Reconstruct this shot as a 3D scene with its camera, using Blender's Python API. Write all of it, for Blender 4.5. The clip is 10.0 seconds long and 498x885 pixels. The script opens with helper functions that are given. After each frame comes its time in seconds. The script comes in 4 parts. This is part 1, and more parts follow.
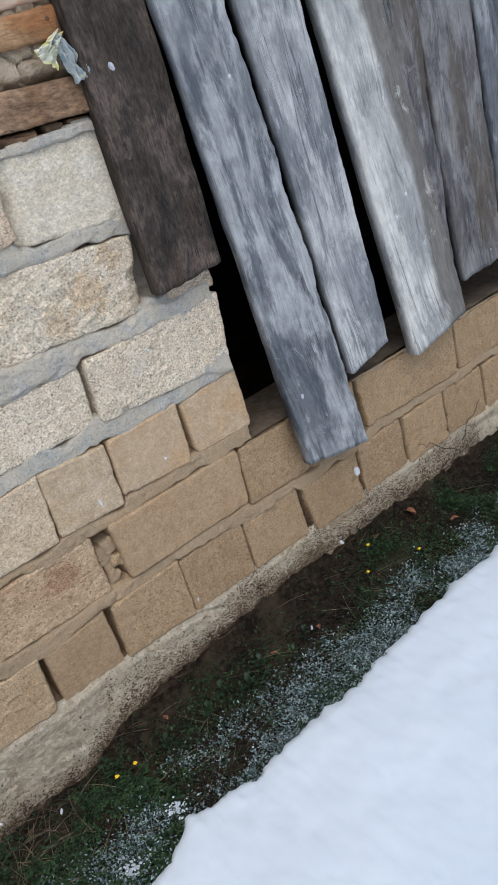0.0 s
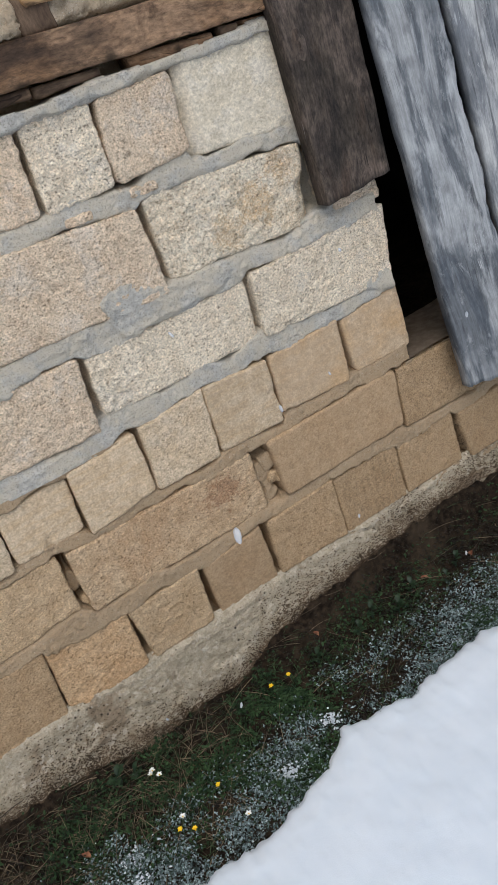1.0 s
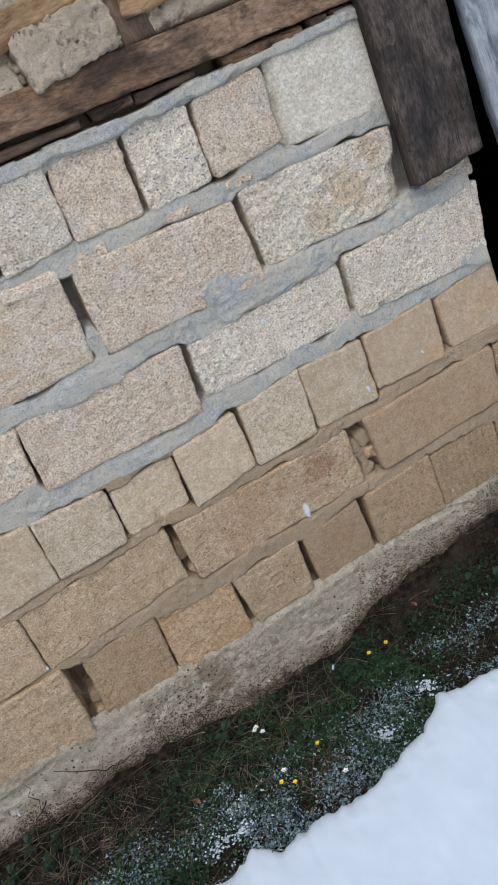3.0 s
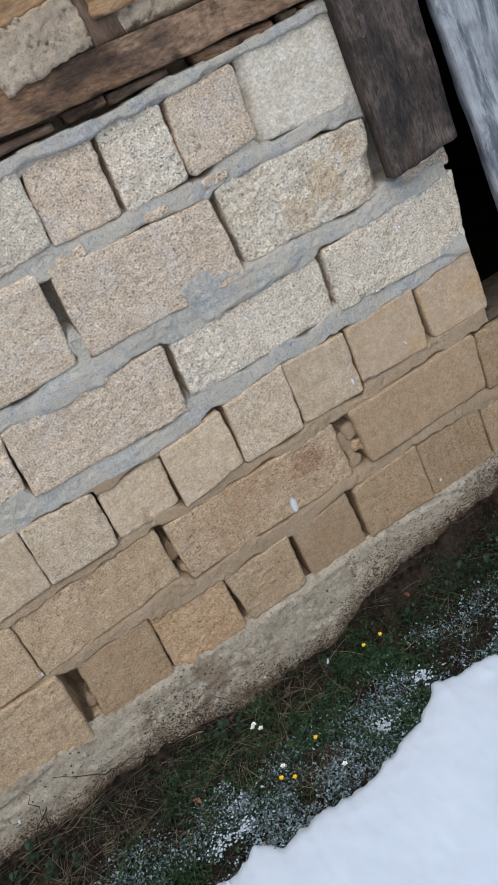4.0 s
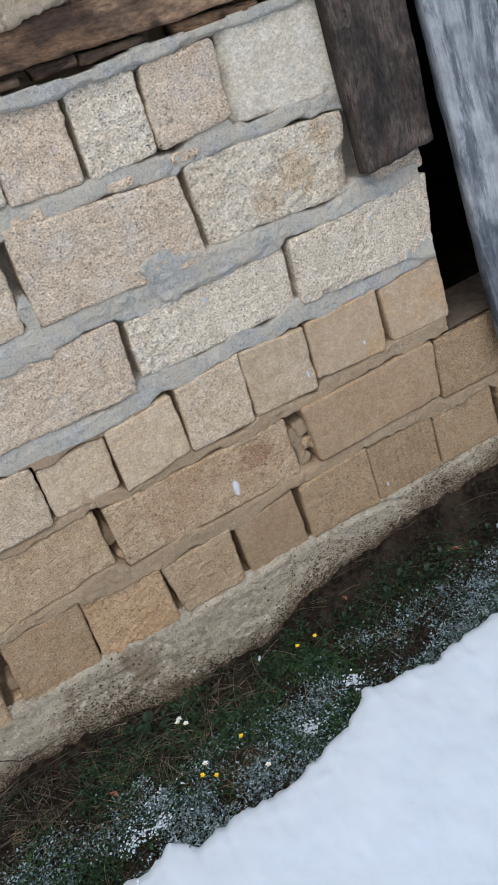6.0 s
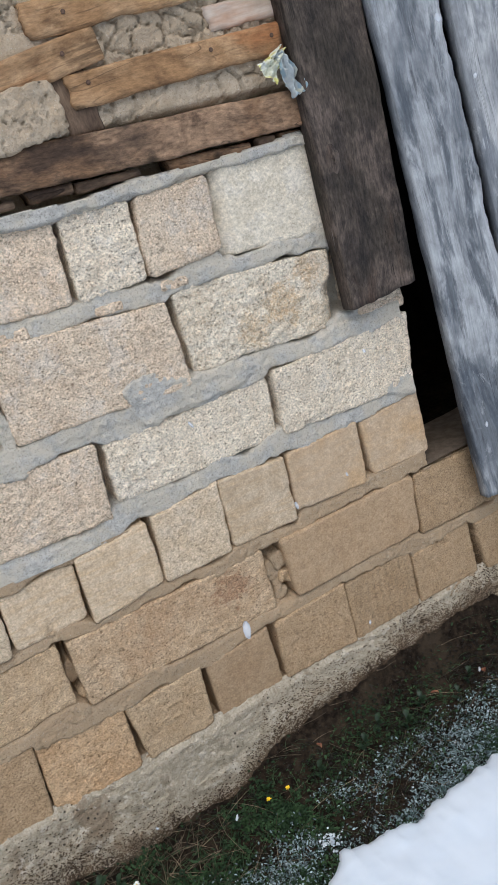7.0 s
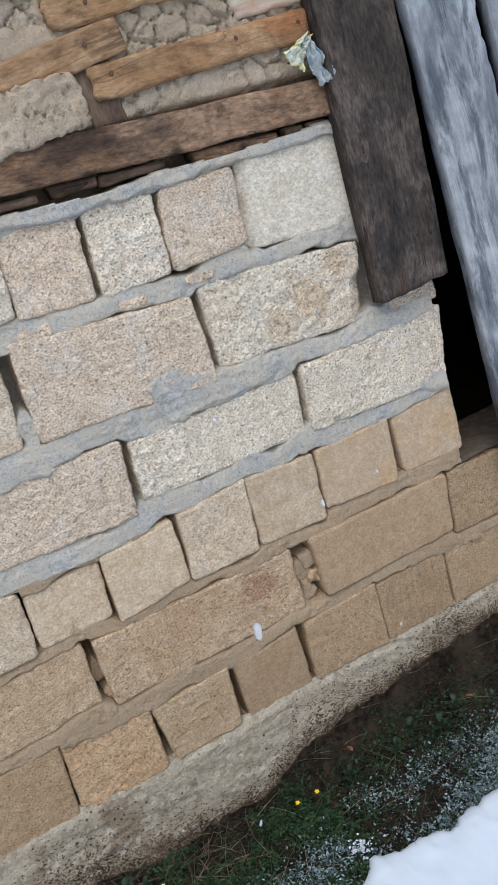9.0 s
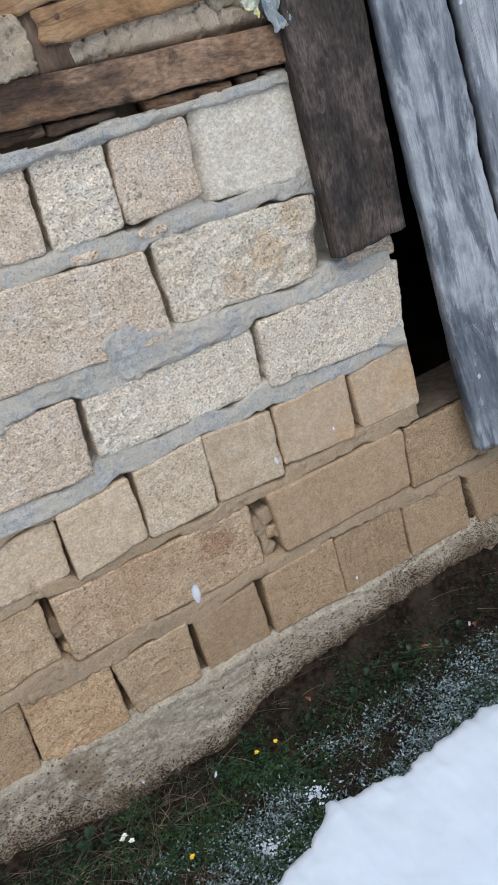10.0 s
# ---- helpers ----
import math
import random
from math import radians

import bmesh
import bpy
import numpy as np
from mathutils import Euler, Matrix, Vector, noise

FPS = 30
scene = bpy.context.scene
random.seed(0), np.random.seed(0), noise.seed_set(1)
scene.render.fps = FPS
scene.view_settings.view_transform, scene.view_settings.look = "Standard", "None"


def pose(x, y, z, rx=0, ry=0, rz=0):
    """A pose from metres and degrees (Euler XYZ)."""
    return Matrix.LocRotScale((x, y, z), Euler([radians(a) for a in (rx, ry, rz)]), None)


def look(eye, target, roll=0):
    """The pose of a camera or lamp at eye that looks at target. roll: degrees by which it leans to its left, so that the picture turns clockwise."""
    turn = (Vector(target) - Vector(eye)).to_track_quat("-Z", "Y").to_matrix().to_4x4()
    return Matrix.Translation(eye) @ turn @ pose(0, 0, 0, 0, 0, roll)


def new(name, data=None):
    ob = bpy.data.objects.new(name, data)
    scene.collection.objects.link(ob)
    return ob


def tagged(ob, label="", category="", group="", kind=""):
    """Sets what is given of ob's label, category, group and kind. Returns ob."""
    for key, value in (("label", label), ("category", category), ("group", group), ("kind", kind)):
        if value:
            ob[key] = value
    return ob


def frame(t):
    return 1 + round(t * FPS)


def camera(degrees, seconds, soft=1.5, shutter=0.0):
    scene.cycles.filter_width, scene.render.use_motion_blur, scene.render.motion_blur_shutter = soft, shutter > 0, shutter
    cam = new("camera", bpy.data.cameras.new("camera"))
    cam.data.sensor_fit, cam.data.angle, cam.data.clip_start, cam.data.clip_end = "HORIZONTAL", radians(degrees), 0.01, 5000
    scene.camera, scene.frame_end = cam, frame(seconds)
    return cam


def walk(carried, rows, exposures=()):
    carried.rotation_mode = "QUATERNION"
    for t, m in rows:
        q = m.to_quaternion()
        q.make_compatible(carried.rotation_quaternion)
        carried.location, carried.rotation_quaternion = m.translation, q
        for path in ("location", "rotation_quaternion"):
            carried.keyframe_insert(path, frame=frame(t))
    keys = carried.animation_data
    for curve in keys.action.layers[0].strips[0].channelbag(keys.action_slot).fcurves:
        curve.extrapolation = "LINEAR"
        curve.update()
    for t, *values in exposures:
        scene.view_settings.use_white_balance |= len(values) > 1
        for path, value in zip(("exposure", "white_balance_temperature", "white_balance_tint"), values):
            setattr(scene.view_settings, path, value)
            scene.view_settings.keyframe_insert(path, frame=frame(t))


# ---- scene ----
cam = camera(34.6, 10.0)
PATH = [
    (0, (-0.411, -1.51, 1.368), (0.514, 0.034, 0.496), -16.3),
    (0.5, (-0.434, -1.523, 1.382), (0.463, 0.054, 0.541), -17.5),
    (0.8, (-0.499, -1.464, 1.335), (0.314, 0.134, 0.449), -16.5),
    (1, (-0.525, -1.447, 1.345), (0.124, 0.205, 0.424), -19.3),
    (1.2, (-0.525, -1.451, 1.360), (-0.018, 0.252, 0.448), -21.9),
    (1.5, (-0.528, -1.478, 1.348), (-0.086, 0.259, 0.46), -23.1),
    (2, (-0.534, -1.512, 1.373), (-0.162, 0.245, 0.493), -23.9),
    (2.5, (-0.517, -1.529, 1.378), (-0.143, 0.228, 0.5), -23.8),
    (4, (-0.509, -1.53, 1.375), (-0.109, 0.211, 0.477), -26.0),
    (4.5, (-0.509, -1.517, 1.349), (-0.107, 0.224, 0.45), -27.1),
    (5, (-0.506, -1.511, 1.335), (-0.143, 0.209, 0.381), -27.9),
    (5.5, (-0.502, -1.54, 1.364), (-0.183, 0.175, 0.386), -26.8),
    (5.7, (-0.503, -1.527, 1.351), (-0.147, 0.174, 0.361), -23.7),
    (6.8, (-0.506, -1.449, 1.334), (0.235, 0.273, 0.639), -15.9),
    (7, (-0.527, -1.436, 1.333), (0.198, 0.294, 0.638), -15.2),
    (7.5, (-0.489, -1.408, 1.327), (0.241, 0.316, 0.623), -14.4),
    (8, (-0.477, -1.401, 1.319), (0.219, 0.334, 0.608), -15.0),
    (8.5, (-0.479, -1.399, 1.327), (0.21, 0.344, 0.63), -15.6),
    (9, (-0.502, -1.419, 1.312), (0.143, 0.351, 0.64), -16.2),
    (9.5, (-0.469, -1.408, 1.333), (0.237, 0.305, 0.579), -15.9),
    (10, (-0.479, -1.423, 1.31), (0.191, 0.286, 0.515), -16.0),
]
walk(cam, [(t, look(eye, target, roll)) for t, eye, target, roll in PATH], ((0.0, 0.0, 6300, 10), (0.6, 0.0, 6350, 10), (1.1, -0.08, 6680, 10), (1.6, -0.08, 6480, 10), (2.5, -0.09, 6020, 10), (4.0, -0.08, 6180, 10), (5.7, -0.09, 6170, 10), (6.8, 0.08, 6330, 10), (8.5, 0.08, 6160, 10), (9.5, 0.07, 6060, 10), (10.0, 0.06, 6100, 10)))

# ---- world and light ----
world = bpy.data.worlds.new("overcast_sky")
scene.world = world
world.use_nodes = True
wn = world.node_tree
sky = wn.nodes.new("ShaderNodeTexSky")
sky.sky_type = "NISHITA"
sky.sun_disc = False
sky.sun_elevation = radians(58)
sky.sun_rotation = radians(200)
sky.dust_density = 3.6
wn.nodes["Background"].inputs["Strength"].default_value = 0.12
wn.links.new(sky.outputs["Color"], wn.nodes["Background"].inputs["Color"])

sun_lamp = bpy.data.lights.new("sun", "SUN")
sun_lamp.energy = 1.75
sun_lamp.angle = radians(70)
sun_lamp.color = (0.83, 0.928, 1.0)
sun = new("sun", sun_lamp)
sun.matrix_world = look((-1.5, -5.0, 8.4), (0, 0, 0))

# ---- noise on a lattice ----
LATTICES = {}


def lattice(seed):
    if seed not in LATTICES:
        LATTICES[seed] = np.random.RandomState(seed).uniform(-1, 1, (128, 128))
    return LATTICES[seed]


def vn(x, y, seed):
    """Smooth value noise between -1 and 1, one cell a unit."""
    tab = lattice(seed)
    x, y = np.asarray(x, float), np.asarray(y, float)
    i, j = np.floor(x).astype(int), np.floor(y).astype(int)
    u, v = x - i, y - j
    u, v = u * u * (3 - 2 * u), v * v * (3 - 2 * v)
    a, b = tab[i % 128, j % 128], tab[(i + 1) % 128, j % 128]
    c, d = tab[i % 128, (j + 1) % 128], tab[(i + 1) % 128, (j + 1) % 128]
    return (a * (1 - u) + b * u) * (1 - v) + (c * (1 - u) + d * u) * v


def fbm(x, y, seed, octaves=4):
    s, a = 0, 1.0
    for k in range(octaves):
        s = s + a * vn(np.asarray(x) * 2.03 ** k, np.asarray(y) * 2.03 ** k, seed + k)
        a *= 0.5
    return s


def ramp(v, a, b):
    s = np.clip((np.asarray(v, float) - a) / (b - a), 0, 1)
    return s * s * (3 - 2 * s)


def cells(x, y, seed):
    """Cracked-mud cells, one a unit: how far a place lies from its cell's border, and the cell's own number."""
    x, y = np.asarray(x, float), np.asarray(y, float)
    tab, tab2 = lattice(seed), lattice(seed + 1)
    i, j = np.floor(x).astype(int), np.floor(y).astype(int)
    best, second, own = np.full(x.shape, 9.0), np.full(x.shape, 9.0), np.zeros(x.shape)
    for di in (-1, 0, 1):
        for dj in (-1, 0, 1):
            a, b = (i + di) % 128, (j + dj) % 128
            d = np.hypot(x - (i + di + 0.5 + 0.45 * tab[a, b]), y - (j + dj + 0.5 + 0.45 * tab2[a, b]))
            closer = d < best
            second = np.where(closer, best, np.minimum(second, d))
            own = np.where(closer, tab[b, a], own)
            best = np.where(closer, d, best)
    return second - best, own


# ---- mesh helpers ----
def solid(name, verts, faces, smooth=True):
    me = bpy.data.meshes.new(name)
    me.from_pydata([tuple(map(float, v)) for v in verts], [], [tuple(map(int, f)) for f in faces])
    me.update()
    if smooth:
        me.polygons.foreach_set("use_smooth", [True] * len(me.polygons))
    return me


def put(name, me, mat, parent=None, label="", m=None):
    ob = new(name, me)
    if mat is not None and not me.materials:
        me.materials.append(mat)
    if parent is not None:
        ob.parent = parent
    if m is not None:
        ob.matrix_basis = m
    if label:
        ob["label"] = label
    return ob


def empty(name, loc=(0, 0, 0)):
    ob = new(name)
    ob.location = loc
    ob.empty_display_size = 0.05
    return ob


def grid_faces(n, m):
    """Quads of a grid with n rows and m columns of points."""
    k = np.arange((n - 1) * (m - 1))
    r, c = k // (m - 1), k % (m - 1)
    a = r * m + c
    return np.stack([a, a + 1, a + m + 1, a + m], 1)


def box_mesh(name, lo, hi, bevel=0.004):
    bm = bmesh.new()
    bmesh.ops.create_cube(bm, size=1)
    for v in bm.verts:
        v.co = Vector([(l + h) / 2 + (h - l) * c for l, h, c in zip(lo, hi, v.co)])
    if bevel:
        bmesh.ops.bevel(bm, geom=bm.edges[:], offset=bevel, segments=2, affect="EDGES")
    me = bpy.data.meshes.new(name)
    bm.to_mesh(me)
    bm.free()
    return me


# ---- materials ----
class Nodes:
    def __init__(self, name):
        self.mat = bpy.data.materials.new(name)
        self.mat.use_nodes = True
        self.nt = self.mat.node_tree
        self.bsdf = self.nt.nodes["Principled BSDF"]
        self.co = self.raw = self.nt.nodes.new("ShaderNodeTexCoord").outputs["Object"]

    def add(self, kind, out=0, **ins):
        n = self.nt.nodes.new(kind)
        for key, value in ins.items():
            self.feed(n, key, value)
        return n

    def feed(self, n, key, value):
        s = n.inputs[key.replace("_", " ")]
        if hasattr(value, "is_output"):
            self.nt.links.new(value, s)
        else:
            s.default_value = value

    def shift(self, spread=40.0):
        """Object coordinates moved by the object's own random number, so that no two pieces look alike."""
        info = self.nt.nodes.new("ShaderNodeObjectInfo")
        self.random = info.outputs["Random"]
        mul = self.math("MULTIPLY", info.outputs["Random"], spread)
        v = self.nt.nodes.new("ShaderNodeVectorMath")
        v.operation = "ADD"
        self.nt.links.new(self.co, v.inputs[0])
        self.nt.links.new(mul, v.inputs[1])
        self.co = v.outputs[0]
        return self

    def stain(self, x, z, reach):
        """A ragged blotch round a place on a block's face."""
        flat = self.nt.nodes.new("ShaderNodeVectorMath")
        flat.operation = "MULTIPLY"
        self.nt.links.new(self.raw, flat.inputs[0])
        flat.inputs[1].default_value = (1, 0, 1)
        away = self.nt.nodes.new("ShaderNodeVectorMath")
        away.operation = "DISTANCE"
        self.nt.links.new(flat.outputs[0], away.inputs[0])
        away.inputs[1].default_value = (x, 0, z)
        ragged = self.math("MULTIPLY", self.math("SUBTRACT", self.noise(38, 5, 0.75), 0.5), reach * 3.2)
        return self.math("SUBTRACT", 1.0, self.band(self.math("ADD", away.outputs["Value"], ragged), reach * 0.5, reach))

    def math(self, op, a, b=0.0, clamp=False):
        n = self.nt.nodes.new("ShaderNodeMath")
        n.operation, n.use_clamp = op, clamp
        for k, value in enumerate((a, b)):
            if hasattr(value, "is_output"):
                self.nt.links.new(value, n.inputs[k])
            else:
                n.inputs[k].default_value = value
        return n.outputs[0]

    def noise(self, scale, detail=4, rough=0.55, stretch=None, distort=0.0):
        co = self.co
        if stretch:
            mp = self.nt.nodes.new("ShaderNodeMapping")
            mp.inputs["Scale"].default_value = stretch
            self.nt.links.new(co, mp.inputs["Vector"])
            co = mp.outputs[0]
        n = self.add("ShaderNodeTexNoise", Vector=co, Scale=scale, Detail=detail, Roughness=rough, Distortion=distort)
        return n.outputs["Fac"]

    def voronoi(self, scale, feature="F1", out="Distance"):
        n = self.nt.nodes.new("ShaderNodeTexVoronoi")
        n.feature = feature
        self.feed(n, "Vector", self.co)
        self.feed(n, "Scale", scale)
        return n.outputs[out]

    def band(self, fac, lo, hi):
        n = self.nt.nodes.new("ShaderNodeMapRange")
        n.interpolation_type = "SMOOTHSTEP"
        self.nt.links.new(fac, n.inputs[0])
        n.inputs[1].default_value, n.inputs[2].default_value = lo, hi
        return n.outputs[0]

    def mix(self, fac, a, b, mode="MIX"):
        n = self.nt.nodes.new("ShaderNodeMix")
        n.data_type, n.blend_type = "RGBA", mode
        for s, value in ((n.inputs[0], fac), (n.inputs[6], a), (n.inputs[7], b)):
            if hasattr(value, "is_output"):
                self.nt.links.new(value, s)
            else:
                s.default_value = (*value, 1) if isinstance(value, tuple) else value
        return n.outputs[2]

    def gain(self, col, amount):
        """Brightness of a colour times a number."""
        n = self.nt.nodes.new("ShaderNodeVectorMath")
        n.operation = "SCALE"
        self.nt.links.new(col, n.inputs[0])
        self.nt.links.new(amount, n.inputs["Scale"])
        return n.outputs[0]

    def done(self, col, rough=0.9, bumps=(), spec=0.25):
        self.feed(self.bsdf, "Base_Color", col if hasattr(col, "is_output") else (*col, 1))
        self.feed(self.bsdf, "Roughness", rough)
        self.feed(self.bsdf, "Specular_IOR_Level", spec)
        last = None
        for height, strength, dist in bumps:
            b = self.nt.nodes.new("ShaderNodeBump")
            self.feed(b, "Strength", strength)
            self.feed(b, "Distance", dist)
            self.feed(b, "Height", height)
            if last is not None:
                self.nt.links.new(last, b.inputs["Normal"])
            last = b.outputs[0]
        if last is not None:
            self.nt.links.new(last, self.bsdf.inputs["Normal"])
        return self.mat


def limestone(name, base, pale, dark, vein, pores=0.5, grain=0.5, veins=0.3, layered=0.0, crust=0.0, size=130, spots=(), shell=0.0):
    """Sawn shell limestone: base colour, pale shell grains, pits, rusty veins. size: pits to the metre."""
    s = Nodes(name).shift()
    big = s.noise(6, 5, 0.65)
    mid = s.noise(30, 5, 0.65)
    fine = s.noise(330, 3, 0.6)
    worm = s.noise(size * 0.72, 3, 0.5, None, 0.7)
    pit = s.noise(size, 3, 0.55, (1.0, 1.0, 1.3), 0.35)
    large = s.voronoi(42)
    gate = s.noise(14, 4, 0.65)
    col = s.mix(s.band(mid, 0.36, 0.64), base, pale)
    col = s.mix(s.math("MULTIPLY", s.band(big, 0.46, 0.68), veins), col, vein)
    if layered:
        layer = s.noise(20, 4, 0.6, (0.35, 1.0, 3.4), 1.3)
        col = s.mix(s.math("MULTIPLY", s.band(layer, 0.46, 0.64), layered), col, vein)
        line = s.noise(9, 3, 0.5, (0.3, 1.0, 4.0), 1.0)
        thin = s.math("SUBTRACT", 1.0, s.band(s.math("ABSOLUTE", s.math("SUBTRACT", line, 0.52)), 0.0, 0.012))
        col = s.mix(s.math("MULTIPLY", thin, layered * 0.6), col, tuple(c * 0.72 for c in vein))
    for x, z, reach, tint, amount in spots:
        col = s.mix(s.math("MULTIPLY", s.stain(x, z, reach), amount), col, tint)
    ridge = s.math("SUBTRACT", 1.0, s.band(s.math("ABSOLUTE", s.math("SUBTRACT", worm, 0.5)), 0.012, 0.075))
    bright = tuple(min(0.84, c * 1.17 + 0.01) for c in pale)
    col = s.mix(s.math("MULTIPLY", ridge, shell * 0.6), col, bright)
    col = s.mix(s.math("MULTIPLY", s.band(fine, 0.50, 0.66), grain * 0.5), col, bright)
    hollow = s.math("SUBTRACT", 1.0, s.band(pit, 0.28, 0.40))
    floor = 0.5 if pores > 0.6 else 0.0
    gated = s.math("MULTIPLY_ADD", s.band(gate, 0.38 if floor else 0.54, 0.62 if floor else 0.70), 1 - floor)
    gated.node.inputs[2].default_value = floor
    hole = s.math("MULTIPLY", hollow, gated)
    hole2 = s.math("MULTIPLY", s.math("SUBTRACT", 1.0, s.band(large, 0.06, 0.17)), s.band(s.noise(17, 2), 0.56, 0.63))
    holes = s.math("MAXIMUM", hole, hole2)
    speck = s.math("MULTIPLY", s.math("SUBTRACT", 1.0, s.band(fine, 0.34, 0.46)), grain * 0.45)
    # Pits get a dark colour on top of the shading from the bumps.
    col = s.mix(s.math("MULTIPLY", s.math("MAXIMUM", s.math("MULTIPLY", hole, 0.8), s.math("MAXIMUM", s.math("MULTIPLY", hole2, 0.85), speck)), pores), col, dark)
    if crust:
        col = s.mix(s.math("MULTIPLY", s.band(s.noise(11, 6, 0.75), 0.52, 0.62), crust), col, (0.70, 0.655, 0.59))
    mottle = s.math("MULTIPLY_ADD", s.noise(75, 4, 0.7), 0.7)
    mottle.node.inputs[2].default_value = 0.65
    col = s.gain(col, mottle)
    sand = s.math("MULTIPLY_ADD", s.noise(300, 3, 0.65), 0.5)
    sand.node.inputs[2].default_value = 0.75
    col = s.gain(col, sand)
    # Brightness follows pit height, so shade of the hollows sits in the colour.
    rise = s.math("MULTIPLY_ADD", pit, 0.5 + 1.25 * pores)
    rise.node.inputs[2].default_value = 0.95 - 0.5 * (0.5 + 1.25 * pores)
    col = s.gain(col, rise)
    tone = s.math("MULTIPLY_ADD", s.random, 0.14)
    tone.node.inputs[2].default_value = 0.93
    col = s.gain(col, tone)
    relief = [(pit, 0.25 + 0.5 * pores, 0.003), (mid, 0.25 + 0.3 * grain, 0.006), (fine, 0.15 + 0.5 * grain, 0.003), (s.math("SUBTRACT", 1.0, holes), 0.15 + 0.45 * pores, 0.004)]
    if shell:
        relief.append((ridge, 0.8 * shell, 0.004))
    return s.done(col, 0.93, relief, 0.1)


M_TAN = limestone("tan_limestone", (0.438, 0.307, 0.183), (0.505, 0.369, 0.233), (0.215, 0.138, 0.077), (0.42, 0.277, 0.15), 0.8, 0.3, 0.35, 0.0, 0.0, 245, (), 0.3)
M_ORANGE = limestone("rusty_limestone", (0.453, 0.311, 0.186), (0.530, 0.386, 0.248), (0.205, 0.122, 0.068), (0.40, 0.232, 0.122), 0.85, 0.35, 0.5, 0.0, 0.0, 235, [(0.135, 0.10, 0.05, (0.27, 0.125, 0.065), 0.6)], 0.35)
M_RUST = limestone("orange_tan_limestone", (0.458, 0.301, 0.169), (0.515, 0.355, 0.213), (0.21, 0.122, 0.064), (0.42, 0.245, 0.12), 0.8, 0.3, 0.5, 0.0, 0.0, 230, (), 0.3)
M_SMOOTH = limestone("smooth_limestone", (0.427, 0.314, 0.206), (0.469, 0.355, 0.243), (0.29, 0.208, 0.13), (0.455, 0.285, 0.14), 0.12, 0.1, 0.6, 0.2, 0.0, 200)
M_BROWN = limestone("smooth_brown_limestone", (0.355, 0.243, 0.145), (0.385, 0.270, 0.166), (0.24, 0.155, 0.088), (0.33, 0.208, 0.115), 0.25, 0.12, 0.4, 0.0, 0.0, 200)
# Darker copy of M_TAN; puts the dimmer right side into the blocks' colour.
M_TAN_DIM = limestone("dimmed_tan_limestone", (0.365, 0.248, 0.144), (0.41, 0.287, 0.173), (0.20, 0.122, 0.066), (0.33, 0.212, 0.115), 0.75, 0.25, 0.35, 0.0, 0.0, 245, (), 0.2)
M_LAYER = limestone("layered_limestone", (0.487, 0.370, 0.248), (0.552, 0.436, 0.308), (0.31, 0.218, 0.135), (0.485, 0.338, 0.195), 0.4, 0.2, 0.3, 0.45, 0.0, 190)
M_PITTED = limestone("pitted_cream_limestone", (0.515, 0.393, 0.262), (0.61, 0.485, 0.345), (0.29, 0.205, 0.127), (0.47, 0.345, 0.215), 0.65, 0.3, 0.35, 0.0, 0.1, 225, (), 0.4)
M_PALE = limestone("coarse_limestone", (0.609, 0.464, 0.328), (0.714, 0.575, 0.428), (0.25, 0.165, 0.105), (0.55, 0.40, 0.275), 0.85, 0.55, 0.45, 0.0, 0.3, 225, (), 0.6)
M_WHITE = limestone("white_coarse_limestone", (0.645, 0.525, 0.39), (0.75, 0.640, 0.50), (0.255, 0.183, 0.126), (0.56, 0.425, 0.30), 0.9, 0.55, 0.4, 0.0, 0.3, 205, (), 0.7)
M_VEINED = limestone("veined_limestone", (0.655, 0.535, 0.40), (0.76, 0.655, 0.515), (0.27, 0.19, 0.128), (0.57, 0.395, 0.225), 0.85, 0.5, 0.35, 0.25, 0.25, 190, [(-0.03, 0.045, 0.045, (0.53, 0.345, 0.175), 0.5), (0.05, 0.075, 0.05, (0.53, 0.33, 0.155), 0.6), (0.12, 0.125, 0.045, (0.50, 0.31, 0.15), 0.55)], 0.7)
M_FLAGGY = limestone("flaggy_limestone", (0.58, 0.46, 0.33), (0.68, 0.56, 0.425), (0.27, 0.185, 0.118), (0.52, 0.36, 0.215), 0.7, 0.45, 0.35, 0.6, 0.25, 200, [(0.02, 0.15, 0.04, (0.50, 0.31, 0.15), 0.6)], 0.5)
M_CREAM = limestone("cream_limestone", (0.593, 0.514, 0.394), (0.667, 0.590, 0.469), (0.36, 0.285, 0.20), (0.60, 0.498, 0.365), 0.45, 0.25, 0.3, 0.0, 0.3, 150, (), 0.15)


def mortar(name, base, pale, dark, dirt):
    s = Nodes(name)
    big, mid, fine = s.noise(11, 5, 0.65), s.noise(75, 6, 0.75), s.noise(300, 3, 0.65)
    grit = s.voronoi(150)
    col = s.mix(s.band(mid, 0.35, 0.68), base, pale)
    col = s.mix(s.math("MULTIPLY", s.band(big, 0.40, 0.56), 0.8), col, dirt)
    col = s.mix(s.math("MULTIPLY", s.math("SUBTRACT", 1.0, s.band(s.noise(34, 5, 0.7), 0.36, 0.46)), 0.45), col, base)
    col = s.mix(s.math("MULTIPLY", s.math("SUBTRACT", 1.0, s.band(fine, 0.33, 0.46)), 0.5), col, dark)
    col = s.mix(s.math("MULTIPLY", s.band(s.noise(420, 2), 0.66, 0.72), 0.55), col, (0.62, 0.61, 0.57))
    return s.done(col, 0.95, ((mid, 0.35, 0.005), (fine, 0.7, 0.003), (grit, 0.4, 0.003)), 0.15)


